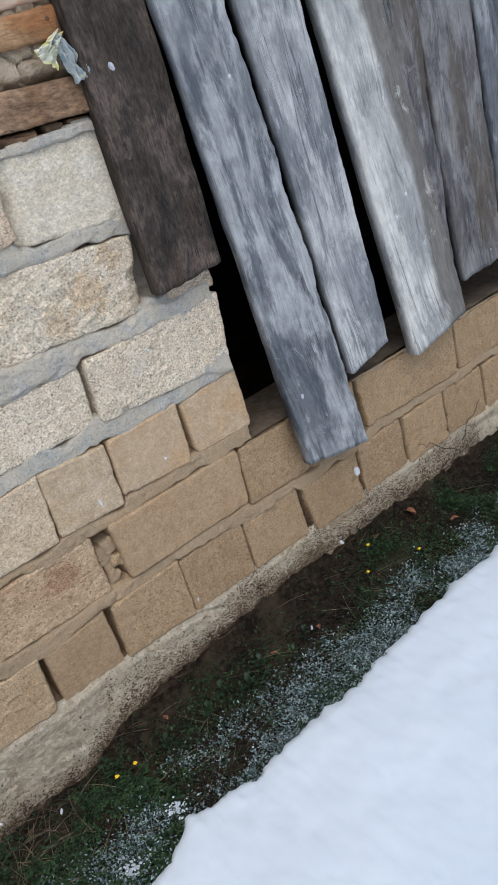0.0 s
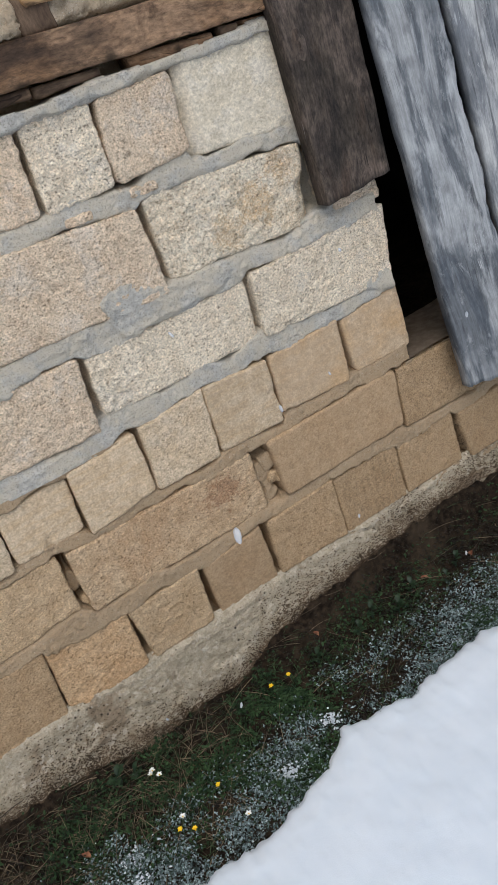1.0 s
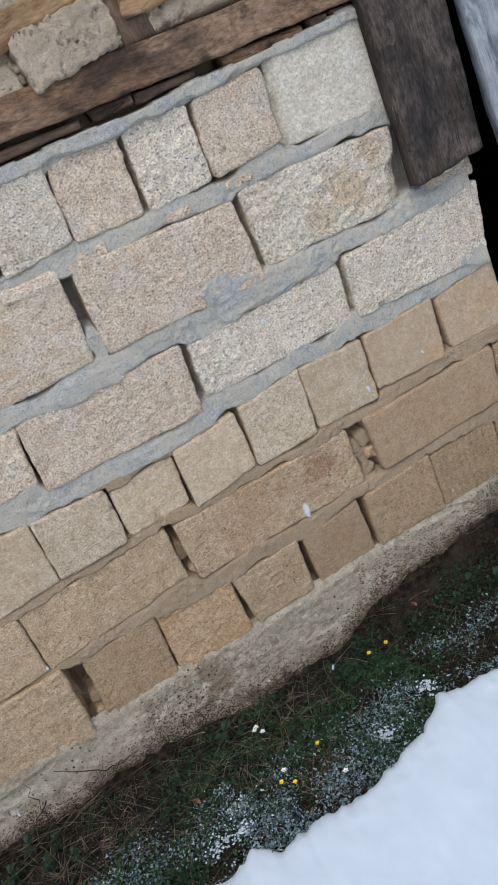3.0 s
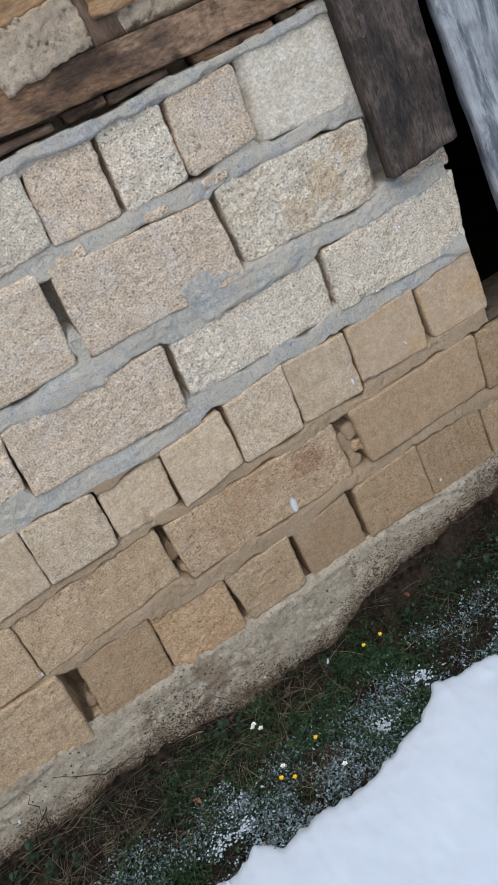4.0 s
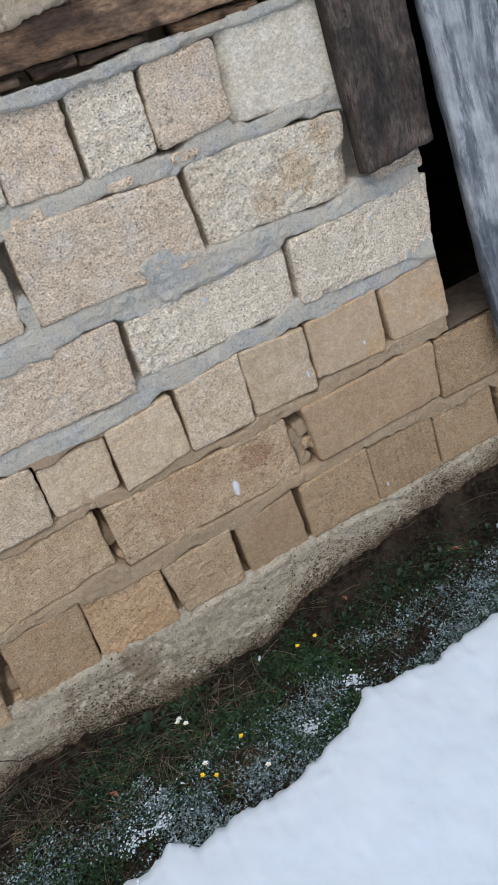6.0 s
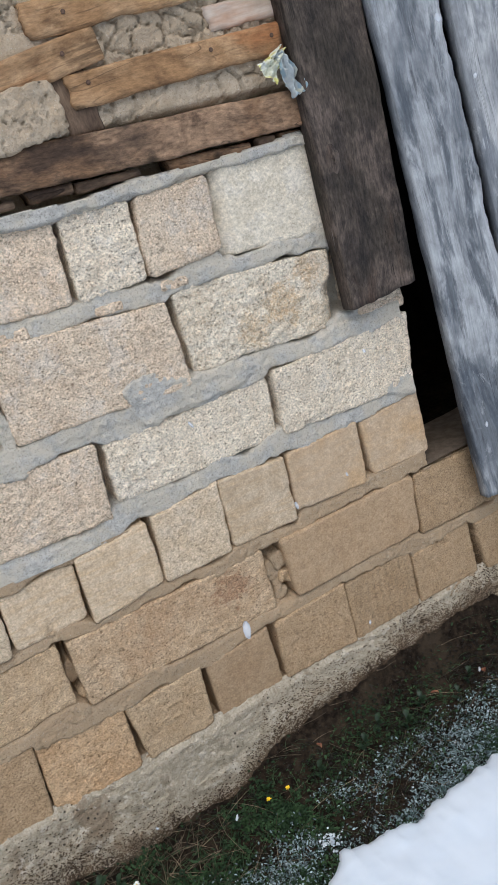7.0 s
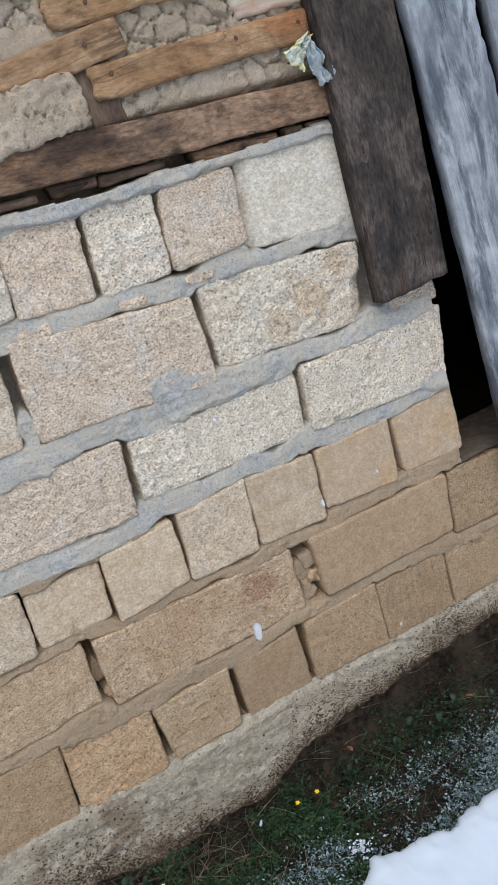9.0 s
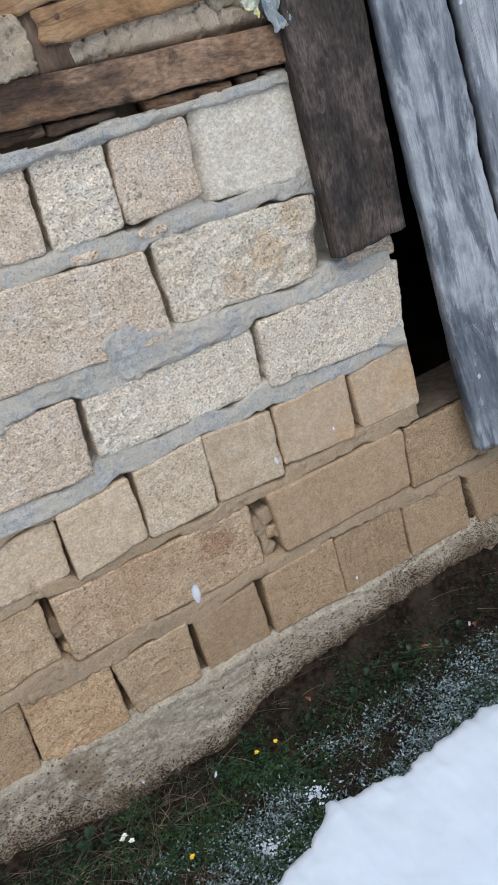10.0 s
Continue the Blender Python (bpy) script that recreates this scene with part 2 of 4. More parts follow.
M_MORTAR_GREY = mortar("grey_cement_mortar", (0.37, 0.352, 0.318), (0.53, 0.505, 0.455), (0.16, 0.15, 0.13), (0.52, 0.46, 0.365))
M_MORTAR_TAN = mortar("sandy_mortar", (0.345, 0.250, 0.158), (0.43, 0.325, 0.215), (0.15, 0.10, 0.06), (0.385, 0.275, 0.170))
M_CORE = mortar("hidden_wall_core", (0.12, 0.10, 0.08), (0.17, 0.15, 0.12), (0.05, 0.04, 0.03), (0.10, 0.08, 0.06))
M_MUD = mortar("dried_mud", (0.45, 0.355, 0.252), (0.53, 0.432, 0.32), (0.24, 0.178, 0.115), (0.40, 0.308, 0.21))


def concrete():
    """Crumbling pale concrete with gravel, pits and brown earth stains."""
    s = Nodes("foundation_concrete")
    big, mid, fine = s.noise(5.5, 7, 0.72), s.noise(60, 6, 0.75), s.noise(240, 4, 0.7)
    col = s.mix(s.band(mid, 0.36, 0.64), (0.45, 0.375, 0.27), (0.575, 0.495, 0.378))
    col = s.mix(s.math("MULTIPLY", s.band(big, 0.52, 0.62), 0.75), col, (0.30, 0.215, 0.14))
    col = s.mix(s.math("MULTIPLY", s.math("SUBTRACT", 1.0, s.band(s.noise(24, 5, 0.7), 0.34, 0.46)), 0.45), col, (0.27, 0.205, 0.14))
    col = s.mix(s.math("MULTIPLY", s.band(s.noise(33, 5, 0.75), 0.56, 0.64), 0.7), col, (0.68, 0.61, 0.50))
    tone = s.math("MULTIPLY_ADD", s.noise(330, 2, 0.5), 0.6)
    tone.node.inputs[2].default_value = 0.72
    col = s.gain(col, tone)
    col = s.mix(s.math("MULTIPLY", s.math("SUBTRACT", 1.0, s.band(fine, 0.34, 0.45)), 0.22), col, (0.14, 0.105, 0.07))
    pit = s.voronoi(62)
    hole = s.math("MULTIPLY", s.math("SUBTRACT", 1.0, s.band(pit, 0.10, 0.24)), s.band(s.noise(25, 2), 0.5, 0.58))
    col = s.mix(hole, col, (0.075, 0.06, 0.045))
    return s.done(col, 0.95, ((mid, 0.7, 0.008), (fine, 0.6, 0.004), (s.voronoi(170), 0.4, 0.003), (hole, -0.7, 0.006)), 0.12)


M_CONCRETE = concrete()


def weathered(name, slate, mid_c, pale, crack, stain=None, edge=None, fibre=0.22, cracks=0.7, scratch=0.0, length=1.0, knots=0.0, nub=(0.03, 0.02, 0.012), mottle=0.0):
    """Old timber worn smooth, its grain along local z. edge: (from x, to x, colour) of a strip that weathered differently."""
    s = Nodes(name).shift()
    bend = s.noise(3.2, 3, 0.5, (1, 1, 0.45))
    push = s.math("MULTIPLY", s.math("SUBTRACT", bend, 0.5), 0.09)
    comb = s.nt.nodes.new("ShaderNodeCombineXYZ")
    s.nt.links.new(push, comb.inputs[0])
    add = s.nt.nodes.new("ShaderNodeVectorMath")
    add.operation = "ADD"
    s.nt.links.new(s.co, add.inputs[0])
    s.nt.links.new(comb.outputs[0], add.inputs[1])
    s.co = add.outputs[0]
    loose = 1 + 1.2 * mottle
    broad = s.noise(8, 5, 0.65, (1, 1, 0.16 * loose / length), 0.4)
    streak = s.noise(20, 5, 0.68, (1, 1, 0.10 * loose / length), 0.35)
    cloud = s.noise(17, 6, 0.72, (1, 1, 0.35 * loose / length), 0.6)
    fine = s.noise(190, 5, 0.7, (1, 1, 0.05 / length), 0.2)
    grit = s.noise(420, 2, 0.5, (1, 1, 0.3))
    col = s.mix(s.band(broad, 0.36 + 0.05 * mottle, 0.64 - 0.05 * mottle), mid_c, pale)
    col = s.mix(s.math("MULTIPLY", s.band(streak, 0.44 + 0.03 * mottle, 0.70 - 0.08 * mottle), 0.9 - 0.12 * mottle), col, slate)
    if stain:
        col = s.mix(s.math("MULTIPLY", s.band(s.noise(7, 5, 0.65, (1, 1, 0.3)), 0.5, 0.64), 0.8), col, stain)
    if edge:
        x = s.nt.nodes.new("ShaderNodeSeparateXYZ")
        s.nt.links.new(s.raw, x.inputs[0])
        side = s.math("ADD", x.outputs[0], s.math("MULTIPLY", s.math("SUBTRACT", s.noise(7, 4, 0.6, (1, 1, 0.4)), 0.5), 0.13))
        col = s.mix(s.math("MULTIPLY", s.band(side, edge[0], edge[1]), 0.85), col, edge[2])
    tone = s.math("MULTIPLY_ADD", cloud, 0.9)
    tone.node.inputs[2].default_value = 0.55
    col = s.gain(col, tone)
    tone = s.math("MULTIPLY_ADD", fine, 4 * fibre)
    tone.node.inputs[2].default_value = 1 - 2 * fibre
    col = s.gain(col, tone)
    if mottle:
        tone = s.math("MULTIPLY_ADD", s.noise(75, 6, 0.75, (1, 1, 0.4)), 0.7 * mottle)
        tone.node.inputs[2].default_value = 1 - 0.37 * mottle
        col = s.gain(col, tone)
        chalk = s.math("MULTIPLY", s.band(s.noise(26, 6, 0.75, (1, 1, 0.45), 0.8), 0.56, 0.68), 0.45 * mottle)
        col = s.mix(chalk, col, tuple(1.25 * c for c in pale))
    some = s.band(s.noise(6, 3, 0.6, (1, 1, 0.4)), 0.48, 0.60)
    split = s.noise(30, 2, 0.5, (1, 1, 0.028 / length), 0.4)
    slit = s.math("MULTIPLY", s.math("SUBTRACT", 1.0, s.band(s.math("ABSOLUTE", s.math("SUBTRACT", split, 0.44)), 0.0, 0.012)), some)
    col = s.mix(s.math("MULTIPLY", slit, cracks), col, crack)
    nick = s.math("MULTIPLY", s.math("MULTIPLY", s.math("SUBTRACT", 1.0, s.band(s.noise(80, 3, 0.65, (1, 1, 0.07)), 0.34, 0.43)), s.band(s.noise(5, 3, 0.6), 0.45, 0.60)), 0.8 * cracks)
    col = s.mix(nick, col, crack)
    bumps = [(streak, 0.25, 0.004), (fine, 0.2 + fibre, 0.002), (grit, 0.2, 0.001), (slit, -0.7, 0.004)]
    if knots:
        mp = s.nt.nodes.new("ShaderNodeMapping")
        mp.inputs["Rotation"].default_value = (radians(90), 0, 0)
        mp.inputs["Scale"].default_value = (1.0, 0.5, 1.0)
        s.nt.links.new(s.co, mp.inputs["Vector"])
        v = s.nt.nodes.new("ShaderNodeTexVoronoi")
        v.voronoi_dimensions = "2D"
        s.feed(v, "Vector", mp.outputs[0])
        s.feed(v, "Scale", 7.0)
        ragged = s.math("ADD", v.outputs["Distance"], s.math("MULTIPLY", s.math("SUBTRACT", s.noise(60, 3), 0.5), 0.10))
        col = s.mix(s.math("MULTIPLY", s.math("SUBTRACT", 1.0, s.band(ragged, 0.03, 0.12)), knots), col, nub)
    if scratch:
        for turn, where in ((0.9, 0.47), (-0.6, 0.55)):
            mp = s.nt.nodes.new("ShaderNodeMapping")
            mp.inputs["Rotation"].default_value = (0, turn, 0)
            mp.inputs["Scale"].default_value = (1, 1, 0.03)
            s.nt.links.new(s.co, mp.inputs["Vector"])
            line = s.add("ShaderNodeTexNoise", Vector=mp.outputs[0], Scale=20.0, Detail=1.0).outputs["Fac"]
            thin = s.math("SUBTRACT", 1.0, s.band(s.math("ABSOLUTE", s.math("SUBTRACT", line, where)), 0.0, 0.005))
            few = s.band(s.noise(9, 2, 0.5), 0.62, 0.68)
            col = s.mix(s.math("MULTIPLY", s.math("MULTIPLY", thin, few), scratch), col, (0.6, 0.61, 0.62))
    tone = s.math("MULTIPLY_ADD", s.random, 0.16)
    tone.node.inputs[2].default_value = 0.92
    return s.done(s.gain(col, tone), 0.82, bumps, 0.25)


M_POST = weathered("dark_stained_timber", (0.017, 0.014, 0.013), (0.043, 0.034, 0.026), (0.108, 0.082, 0.066), (0.005, 0.004, 0.004), (0.062, 0.038, 0.026), None, 0.8, 0.8, 0.35, 0.2)
M_BOARD = weathered("silver_grey_timber", (0.058, 0.068, 0.082), (0.138, 0.148, 0.161), (0.341, 0.350, 0.356), (0.017, 0.017, 0.021), None, None, 0.3, 0.7, 0.6, 0.9, 0.3, (0.048, 0.052, 0.057), mottle=1.0)
M_BOARD_PALE = weathered("pale_silver_timber", (0.127, 0.138, 0.155), (0.250, 0.257, 0.266), (0.465, 0.466, 0.459), (0.031, 0.031, 0.035), None, None, 0.28, 0.6, 0.5, 0.9, mottle=1.0)
M_BOARD_WIDE = weathered("bleached_timber", (0.245, 0.248, 0.248), (0.386, 0.385, 0.371), (0.567, 0.556, 0.519), (0.072, 0.067, 0.060), None, (0.01, 0.045, (0.118, 0.106, 0.094)), 0.24, 0.6, 0.4, 0.95, mottle=1.0)
M_BOARD_DARK = weathered("dark_grey_timber", (0.057, 0.057, 0.062), (0.106, 0.102, 0.100), (0.208, 0.201, 0.198), (0.014, 0.014, 0.015), (0.088, 0.069, 0.053), None, 0.28, 0.7, 0.2, 0.9, mottle=1.0)
M_PLANK = weathered("brown_weathered_timber", (0.062, 0.036, 0.022), (0.215, 0.122, 0.066), (0.33, 0.21, 0.13), (0.016, 0.010, 0.008), (0.036, 0.024, 0.018), None, 0.6, 0.8, 0.0, 0.17, 0.8)
M_LATH = weathered("orange_brown_timber", (0.14, 0.075, 0.035), (0.29, 0.162, 0.076), (0.40, 0.255, 0.14), (0.035, 0.02, 0.012), (0.27, 0.108, 0.04), None, 0.45, 0.6, 0.0, 0.2, 0.9)
M_LATH_PALE = weathered("pale_sawn_timber", (0.36, 0.26, 0.19), (0.46, 0.36, 0.28), (0.56, 0.47, 0.39), (0.2, 0.14, 0.1), (0.42, 0.22, 0.12), None, 0.15, 0.3, 0.0, 0.5)
M_SHIM = weathered("brown_wood_offcut", (0.065, 0.041, 0.028), (0.135, 0.088, 0.058), (0.23, 0.158, 0.105), (0.03, 0.02, 0.015), None, None, 0.4, 0.6, 0.0, 0.2)


def plain(name, a, b, scale=30, rough=0.8, bump=0.3, dist=0.003, island=0.0, spec=0.3):
    s = Nodes(name)
    n = s.noise(scale, 4, 0.6)
    col = s.mix(s.band(n, 0.35, 0.66), a, b)
    if island:
        g = s.nt.nodes.new("ShaderNodeNewGeometry").outputs["Random Per Island"]
        tone = s.math("MULTIPLY_ADD", g, island)
        tone.node.inputs[2].default_value = 1 - island / 2
        col = s.gain(col, tone)
    return s.done(col, rough, ((s.noise(scale * 5, 3), bump, dist),), spec)


def soil_material():
    s = Nodes("dark_damp_soil")
    big, mid, fine = s.noise(8, 4, 0.6), s.noise(60, 5, 0.65), s.noise(300, 3, 0.6)
    col = s.mix(s.band(mid, 0.35, 0.68), (0.008, 0.0056, 0.0038), (0.036, 0.025, 0.0165))
    col = s.mix(s.math("MULTIPLY", s.band(big, 0.5, 0.66), 0.6), col, (0.052, 0.038, 0.025))
    col = s.mix(s.math("MULTIPLY", s.band(fine, 0.6, 0.7), 0.35), col, (0.055, 0.041, 0.029))
    return s.done(col, 0.95, ((mid, 0.8, 0.01), (fine, 0.5, 0.003)), 0.08)


def snow_material():
    s = Nodes("fresh_snow")
    n, f = s.noise(14, 4, 0.55), s.noise(500, 2, 0.6)
    col = s.mix(s.band(n, 0.3, 0.7), (0.63, 0.695, 0.765), (0.665, 0.725, 0.79))
    mat = s.done(col, 0.6, ((n, 0.12, 0.02), (f, 0.3, 0.0015)), 0.3)
    return mat


M_SOIL = soil_material()
M_SNOW = snow_material()
M_SPLASH = plain("dried_mud_splash", (0.065, 0.044, 0.028), (0.175, 0.122, 0.078), 25, 0.95, 0.3, 0.002, 0.7, 0.1)
M_DUST = plain("powder_snow", (0.55, 0.60, 0.64), (0.70, 0.74, 0.78), 60, 0.7, 0.2, 0.001, 0.1)
M_FROST = plain("frosted_leaf", (0.035, 0.062, 0.056), (0.26, 0.32, 0.33), 70, 0.75, 0.2, 0.001, 1.35)
M_LEAF = plain("small_green_leaf", (0.011, 0.025, 0.010), (0.036, 0.070, 0.027), 40, 0.65, 0.2, 0.001, 0.9, 0.15)
M_LEAF_DULL = plain("dull_purplish_leaf", (0.012, 0.010, 0.008), (0.028, 0.021, 0.016), 40, 0.7, 0.2, 0.001, 0.8, 0.15)
M_WEED = plain("weed_leaf", (0.010, 0.022, 0.011), (0.024, 0.047, 0.021), 30, 0.5, 0.3, 0.002, 0.4)
M_GRASS = plain("green_grass_blade", (0.020, 0.042, 0.016), (0.050, 0.085, 0.032), 20, 0.6, 0.2, 0.001, 0.8)
M_STRAW = plain("dry_grass", (0.07, 0.05, 0.032), (0.24, 0.18, 0.115), 20, 0.75, 0.2, 0.001, 0.9)
M_DEAD = plain("fallen_leaf", (0.15, 0.055, 0.03), (0.26, 0.115, 0.06), 60, 0.7, 0.3, 0.002)
M_TWIG = plain("dry_twig", (0.03, 0.021, 0.015), (0.07, 0.052, 0.038), 80, 0.8, 0.3, 0.001)
M_YELLOW = plain("yellow_petal", (0.75, 0.47, 0.015), (0.85, 0.60, 0.03), 80, 0.6, 0.1, 0.001)
M_PETAL = plain("white_petal", (0.72, 0.72, 0.68), (0.82, 0.82, 0.80), 80, 0.6, 0.1, 0.001)
M_STEM = plain("flower_stem", (0.05, 0.085, 0.03), (0.08, 0.12, 0.05), 60, 0.6, 0.1, 0.001)
M_NAIL = plain("rusty_nail", (0.06, 0.03, 0.018), (0.12, 0.07, 0.045), 90, 0.6, 0.3, 0.001)
# Near black, so the room behind the gaps looks unlit.
M_DARKROOM = plain("unlit_room_dark", (0.03, 0.027, 0.024), (0.05, 0.045, 0.04), 6, 0.95)
# Dusty tan taken darker; the shadow on the sill is in this colour.
M_SILL = plain("dusty_shaded_sill", (0.11, 0.083, 0.06), (0.17, 0.13, 0.095), 40, 0.95, 0.5, 0.004)

# ---- ground and snow ----
def spread(a, b, step, far, grow=1.35):
    """Even steps from a to b, then ever longer ones out to far on both sides."""
    mid = list(np.arange(a, b + step / 2, step))
    out, s = [], step
    lo, hi = [], []
    p, q = a, b
    while p > -far:
        s *= grow
        p -= s
        q += s
        lo.append(p)
        hi.append(q)
    return np.array(lo[::-1] + mid + hi)


EDGE_X = np.array([-6.0, -1.3, -0.85, -0.65, -0.597, -0.554, -0.469, -0.395, -0.306, -0.233, -0.18, -0.121, -0.10, -0.062, 0.013, 0.055, 0.121, 0.234, 0.361, 0.495, 0.64, 0.79, 0.93, 1.6, 6.0])
EDGE_Y = np.array([-0.42, -0.41, -0.392, -0.393, -0.358, -0.405, -0.400, -0.412, -0.403, -0.380, -0.362, -0.325, -0.305, -0.327, -0.326, -0.343, -0.338, -0.330, -0.330, -0.315, -0.298, -0.288, -0.288, -0.27, -0.26])


def snow_edge(x):
    x = np.asarray(x, float)
    return np.interp(x, EDGE_X, EDGE_Y) + 0.006 * fbm(x * 14, x * 0 + 3.3, 71, 3) + 0.007 * vn(x * 55, x * 0 + 1.1, 77) + 0.003 * vn(x * 150, x * 0 + 2.1, 78)


BANK_X = np.array([-6.0, -1.1, -0.95, -0.85, -0.70, -0.58, -0.44, -0.30, -0.19, -0.12, -0.06, 0.04, 0.15, 0.30, 0.50, 0.75, 1.0, 6.0])
BANK_Z = np.array([0.022, 0.022, 0.016, 0.022, 0.030, 0.012, -0.020, -0.008, -0.020, 0.016, 0.042, 0.068, 0.082, 0.104, 0.112, 0.100, 0.104, 0.07])


def bank(x):
    """How high the soil is heaped and splashed against the foundation."""
    x = np.asarray(x, float)
    return np.interp(x, BANK_X, BANK_Z) + 0.012 * fbm(x * 9, x * 0 + 0.7, 31, 4) + 0.005 * vn(x * 70, x * 0 + 0.3, 33)


def ground_z(x, y):
    x, y = np.asarray(x, float), np.asarray(y, float)
    near = np.exp(-np.clip(-y - 0.012, 0, 9) / 0.030)
    lump = 0.007 * fbm(x * 16, y * 16, 41, 4) + 0.0035 * fbm(x * 75, y * 75, 45, 2)
    return -0.012 + bank(x) * near + lump * np.exp(-np.abs(y) / 2.0)


gx, gy = spread(-1.6, 1.9, 0.009, 90), spread(-0.5, 0.08, 0.007, 90)
GX, GY = np.meshgrid(gx, gy)
GZ = ground_z(GX, GY)
ground = put("ground", solid("ground", np.stack([GX, GY, GZ], -1).reshape(-1, 3), grid_faces(len(gy), len(gx))), M_SOIL)
tagged(ground, "dark damp soil strip along the foot of the wall", "ground", kind="structure")

sx = spread(-1.6, 1.9, 0.006, 90)
st = np.concatenate([np.linspace(0, 0.02, 7), np.linspace(0.025, 0.08, 10), np.linspace(0.09, 0.9, 55), 0.9 + np.cumsum(0.05 * 1.35 ** np.arange(21))])
SX, ST = np.meshgrid(sx, st)
fade = np.exp(-np.abs(SX) / 3.0)
SY = snow_edge(SX) - ST
lip = 0.030 * (1 - np.exp(-ST / 0.012)) + 0.022 * (1 - np.exp(-ST / 0.12))
SZ = -0.016 + lip + (0.005 * fbm(SX * 4, SY * 4, 51, 3) + 0.0018 * fbm(SX * 34, SY * 34, 55, 2)) * ramp(ST, 0.0, 0.05) * fade
SY = SY - 0.004 * vn(SX * 60, ST * 120, 58) * np.exp(-ST / 0.03)
snow = put("snow", solid("snow", np.stack([SX, SY, SZ], -1).reshape(-1, 3), grid_faces(len(st), len(sx))[:, ::-1]), M_SNOW)
tagged(snow, "fresh white snow cover lying beside the bare strip", "snow", kind="structure")

# ---- stone wall ----
# Each block: left and right end of its foot, left and right end of its top, heights of those four corners, kind, corner radius.
COURSES = {
    "one": [(-1.10, -.784, -1.09, -.777, .160, .153, .350, .349, "t", .010), (-.738, -.561, -.724, -.546, .169, .170, .340, .341, "u", .008), (-.548, -.360, -.541, -.358, .167, .172, .329, .319, "a", .012),
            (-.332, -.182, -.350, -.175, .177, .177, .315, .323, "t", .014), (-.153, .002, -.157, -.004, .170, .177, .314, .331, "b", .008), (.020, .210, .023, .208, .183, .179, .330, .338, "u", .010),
            (.219, .402, .219, .406, .178, .180, .330, .328, "r", .008), (.417, .596, .414, .590, .182, .180, .312, .326, "u", .010), (.630, .802, .612, .806, .172, .165, .308, .318, "u", .012)],
    "two": [(-1.15, -.793, -1.15, -.792, .350, .366, .530, .515, "t", .010), (-.790, -.436, -.786, -.436, .363, .388, .515, .523, "t", .012), (-.407, .035, -.408, .036, .367, .365, .517, .510, "o", .012),
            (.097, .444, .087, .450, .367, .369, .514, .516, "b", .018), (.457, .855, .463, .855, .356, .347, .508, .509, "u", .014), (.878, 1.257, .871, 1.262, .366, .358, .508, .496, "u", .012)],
    "three": [(-.829, -.678, -.832, -.671, .534, .545, .700, .693, "l", .010), (-.665, -.514, -.667, -.502, .544, .543, .688, .678, "k", .022), (-.496, -.358, -.498, -.347, .550, .550, .665, .671, "l", .028),
              (-.341, -.188, -.339, -.189, .532, .552, .675, .686, "l", .010), (-.177, -.029, -.171, -.020, .545, .541, .687, .702, "k", .010), (-.015, .138, -.013, .140, .548, .544, .702, .690, "l", .010),
              (.151, .327, .155, .334, .562, .552, .692, .697, "s", .014), (.359, .518, .352, .516, .559, .555, .690, .706, "s", .016)],
    "four": [(-.97, -.614, -.96, -.597, .750, .764, .895, .885, "p", .012), (-.599, -.249, -.589, -.233, .736, .723, .884, .876, "p", .014), (-.218, .140, -.215, .149, .746, .742, .865, .872, "w", .012), (.160, .509, .170, .525, .742, .728, .877, .891, "w", .014)],
    "five": [(-.74, -.397, -.735, -.387, .925, .930, 1.105, 1.096, "f", .012), (-.360, -.010, -.360, -.018, .929, .918, 1.108, 1.085, "p", .012), (.010, .338, .006, .358, .934, .926, 1.100, 1.083, "v", .018), (.405, .522, .405, .525, .935, .930, 1.090, 1.09, "w", .014)],
    "six": [(-.622, -.482, -.612, -.470, 1.14, 1.14, 1.29, 1.292, "p", .016), (-.466, -.331, -.454, -.327, 1.140, 1.152, 1.293, 1.287, "w", .014), (-.327, -.187, -.313, -.179, 1.144, 1.136, 1.291, 1.281, "p", .014),
            (-.167, -.035, -.159, -.034, 1.132, 1.142, 1.287, 1.279, "w", .014), (-.031, .120, -.016, .128, 1.136, 1.150, 1.283, 1.284, "p", .026), (.130, .402, .148, .402, 1.131, 1.121, 1.292, 1.291, "c", .014), (.412, .525, .412, .525, 1.13, 1.13, 1.29, 1.29, "c", .016)],
}
for course, (x, wide, z0, z1, kind) in {"one": (-1.115, .18, .16, .34, "t"), "two": (-1.165, .36, .36, .52, "t"), "three": (-.846, .16, .54, .69, "l"), "four": (-.985, .35, .745, .885, "p"), "five": (-.755, .34, .935, 1.10, "p"), "six": (-.637, .14, 1.14, 1.29, "p")}.items():
    while x > -1.5:  # the courses run on to the shed's corner
        COURSES[course].insert(0, (x - wide, x, x - wide, x, z0, z0, z1, z1, kind, .012))
        x -= wide + .016
for course, (x, wide, z0, z1) in {"one": (.826, .165, .178, .325), "two": (1.275, .36, .36, .505)}.items():
    while x < 1.7:
        COURSES[course].append((x, x + wide, x, x + wide, z0, z0, z1, z1, "u", .012))
        x += wide + .018
STONES = {"t": (M_TAN, .0020), "a": (M_RUST, .0024), "o": (M_ORANGE, .0024), "u": (M_TAN_DIM, .0016), "s": (M_SMOOTH, .0006), "b": (M_BROWN, .0007), "r": (M_TAN_DIM, .001), "l": (M_LAYER, .0010), "k": (M_PITTED, .0015), "f": (M_FLAGGY, .0022), "p": (M_PALE, .0026), "w": (M_WHITE, .0030), "v": (M_VEINED, .0040), "c": (M_CREAM, .0012)}


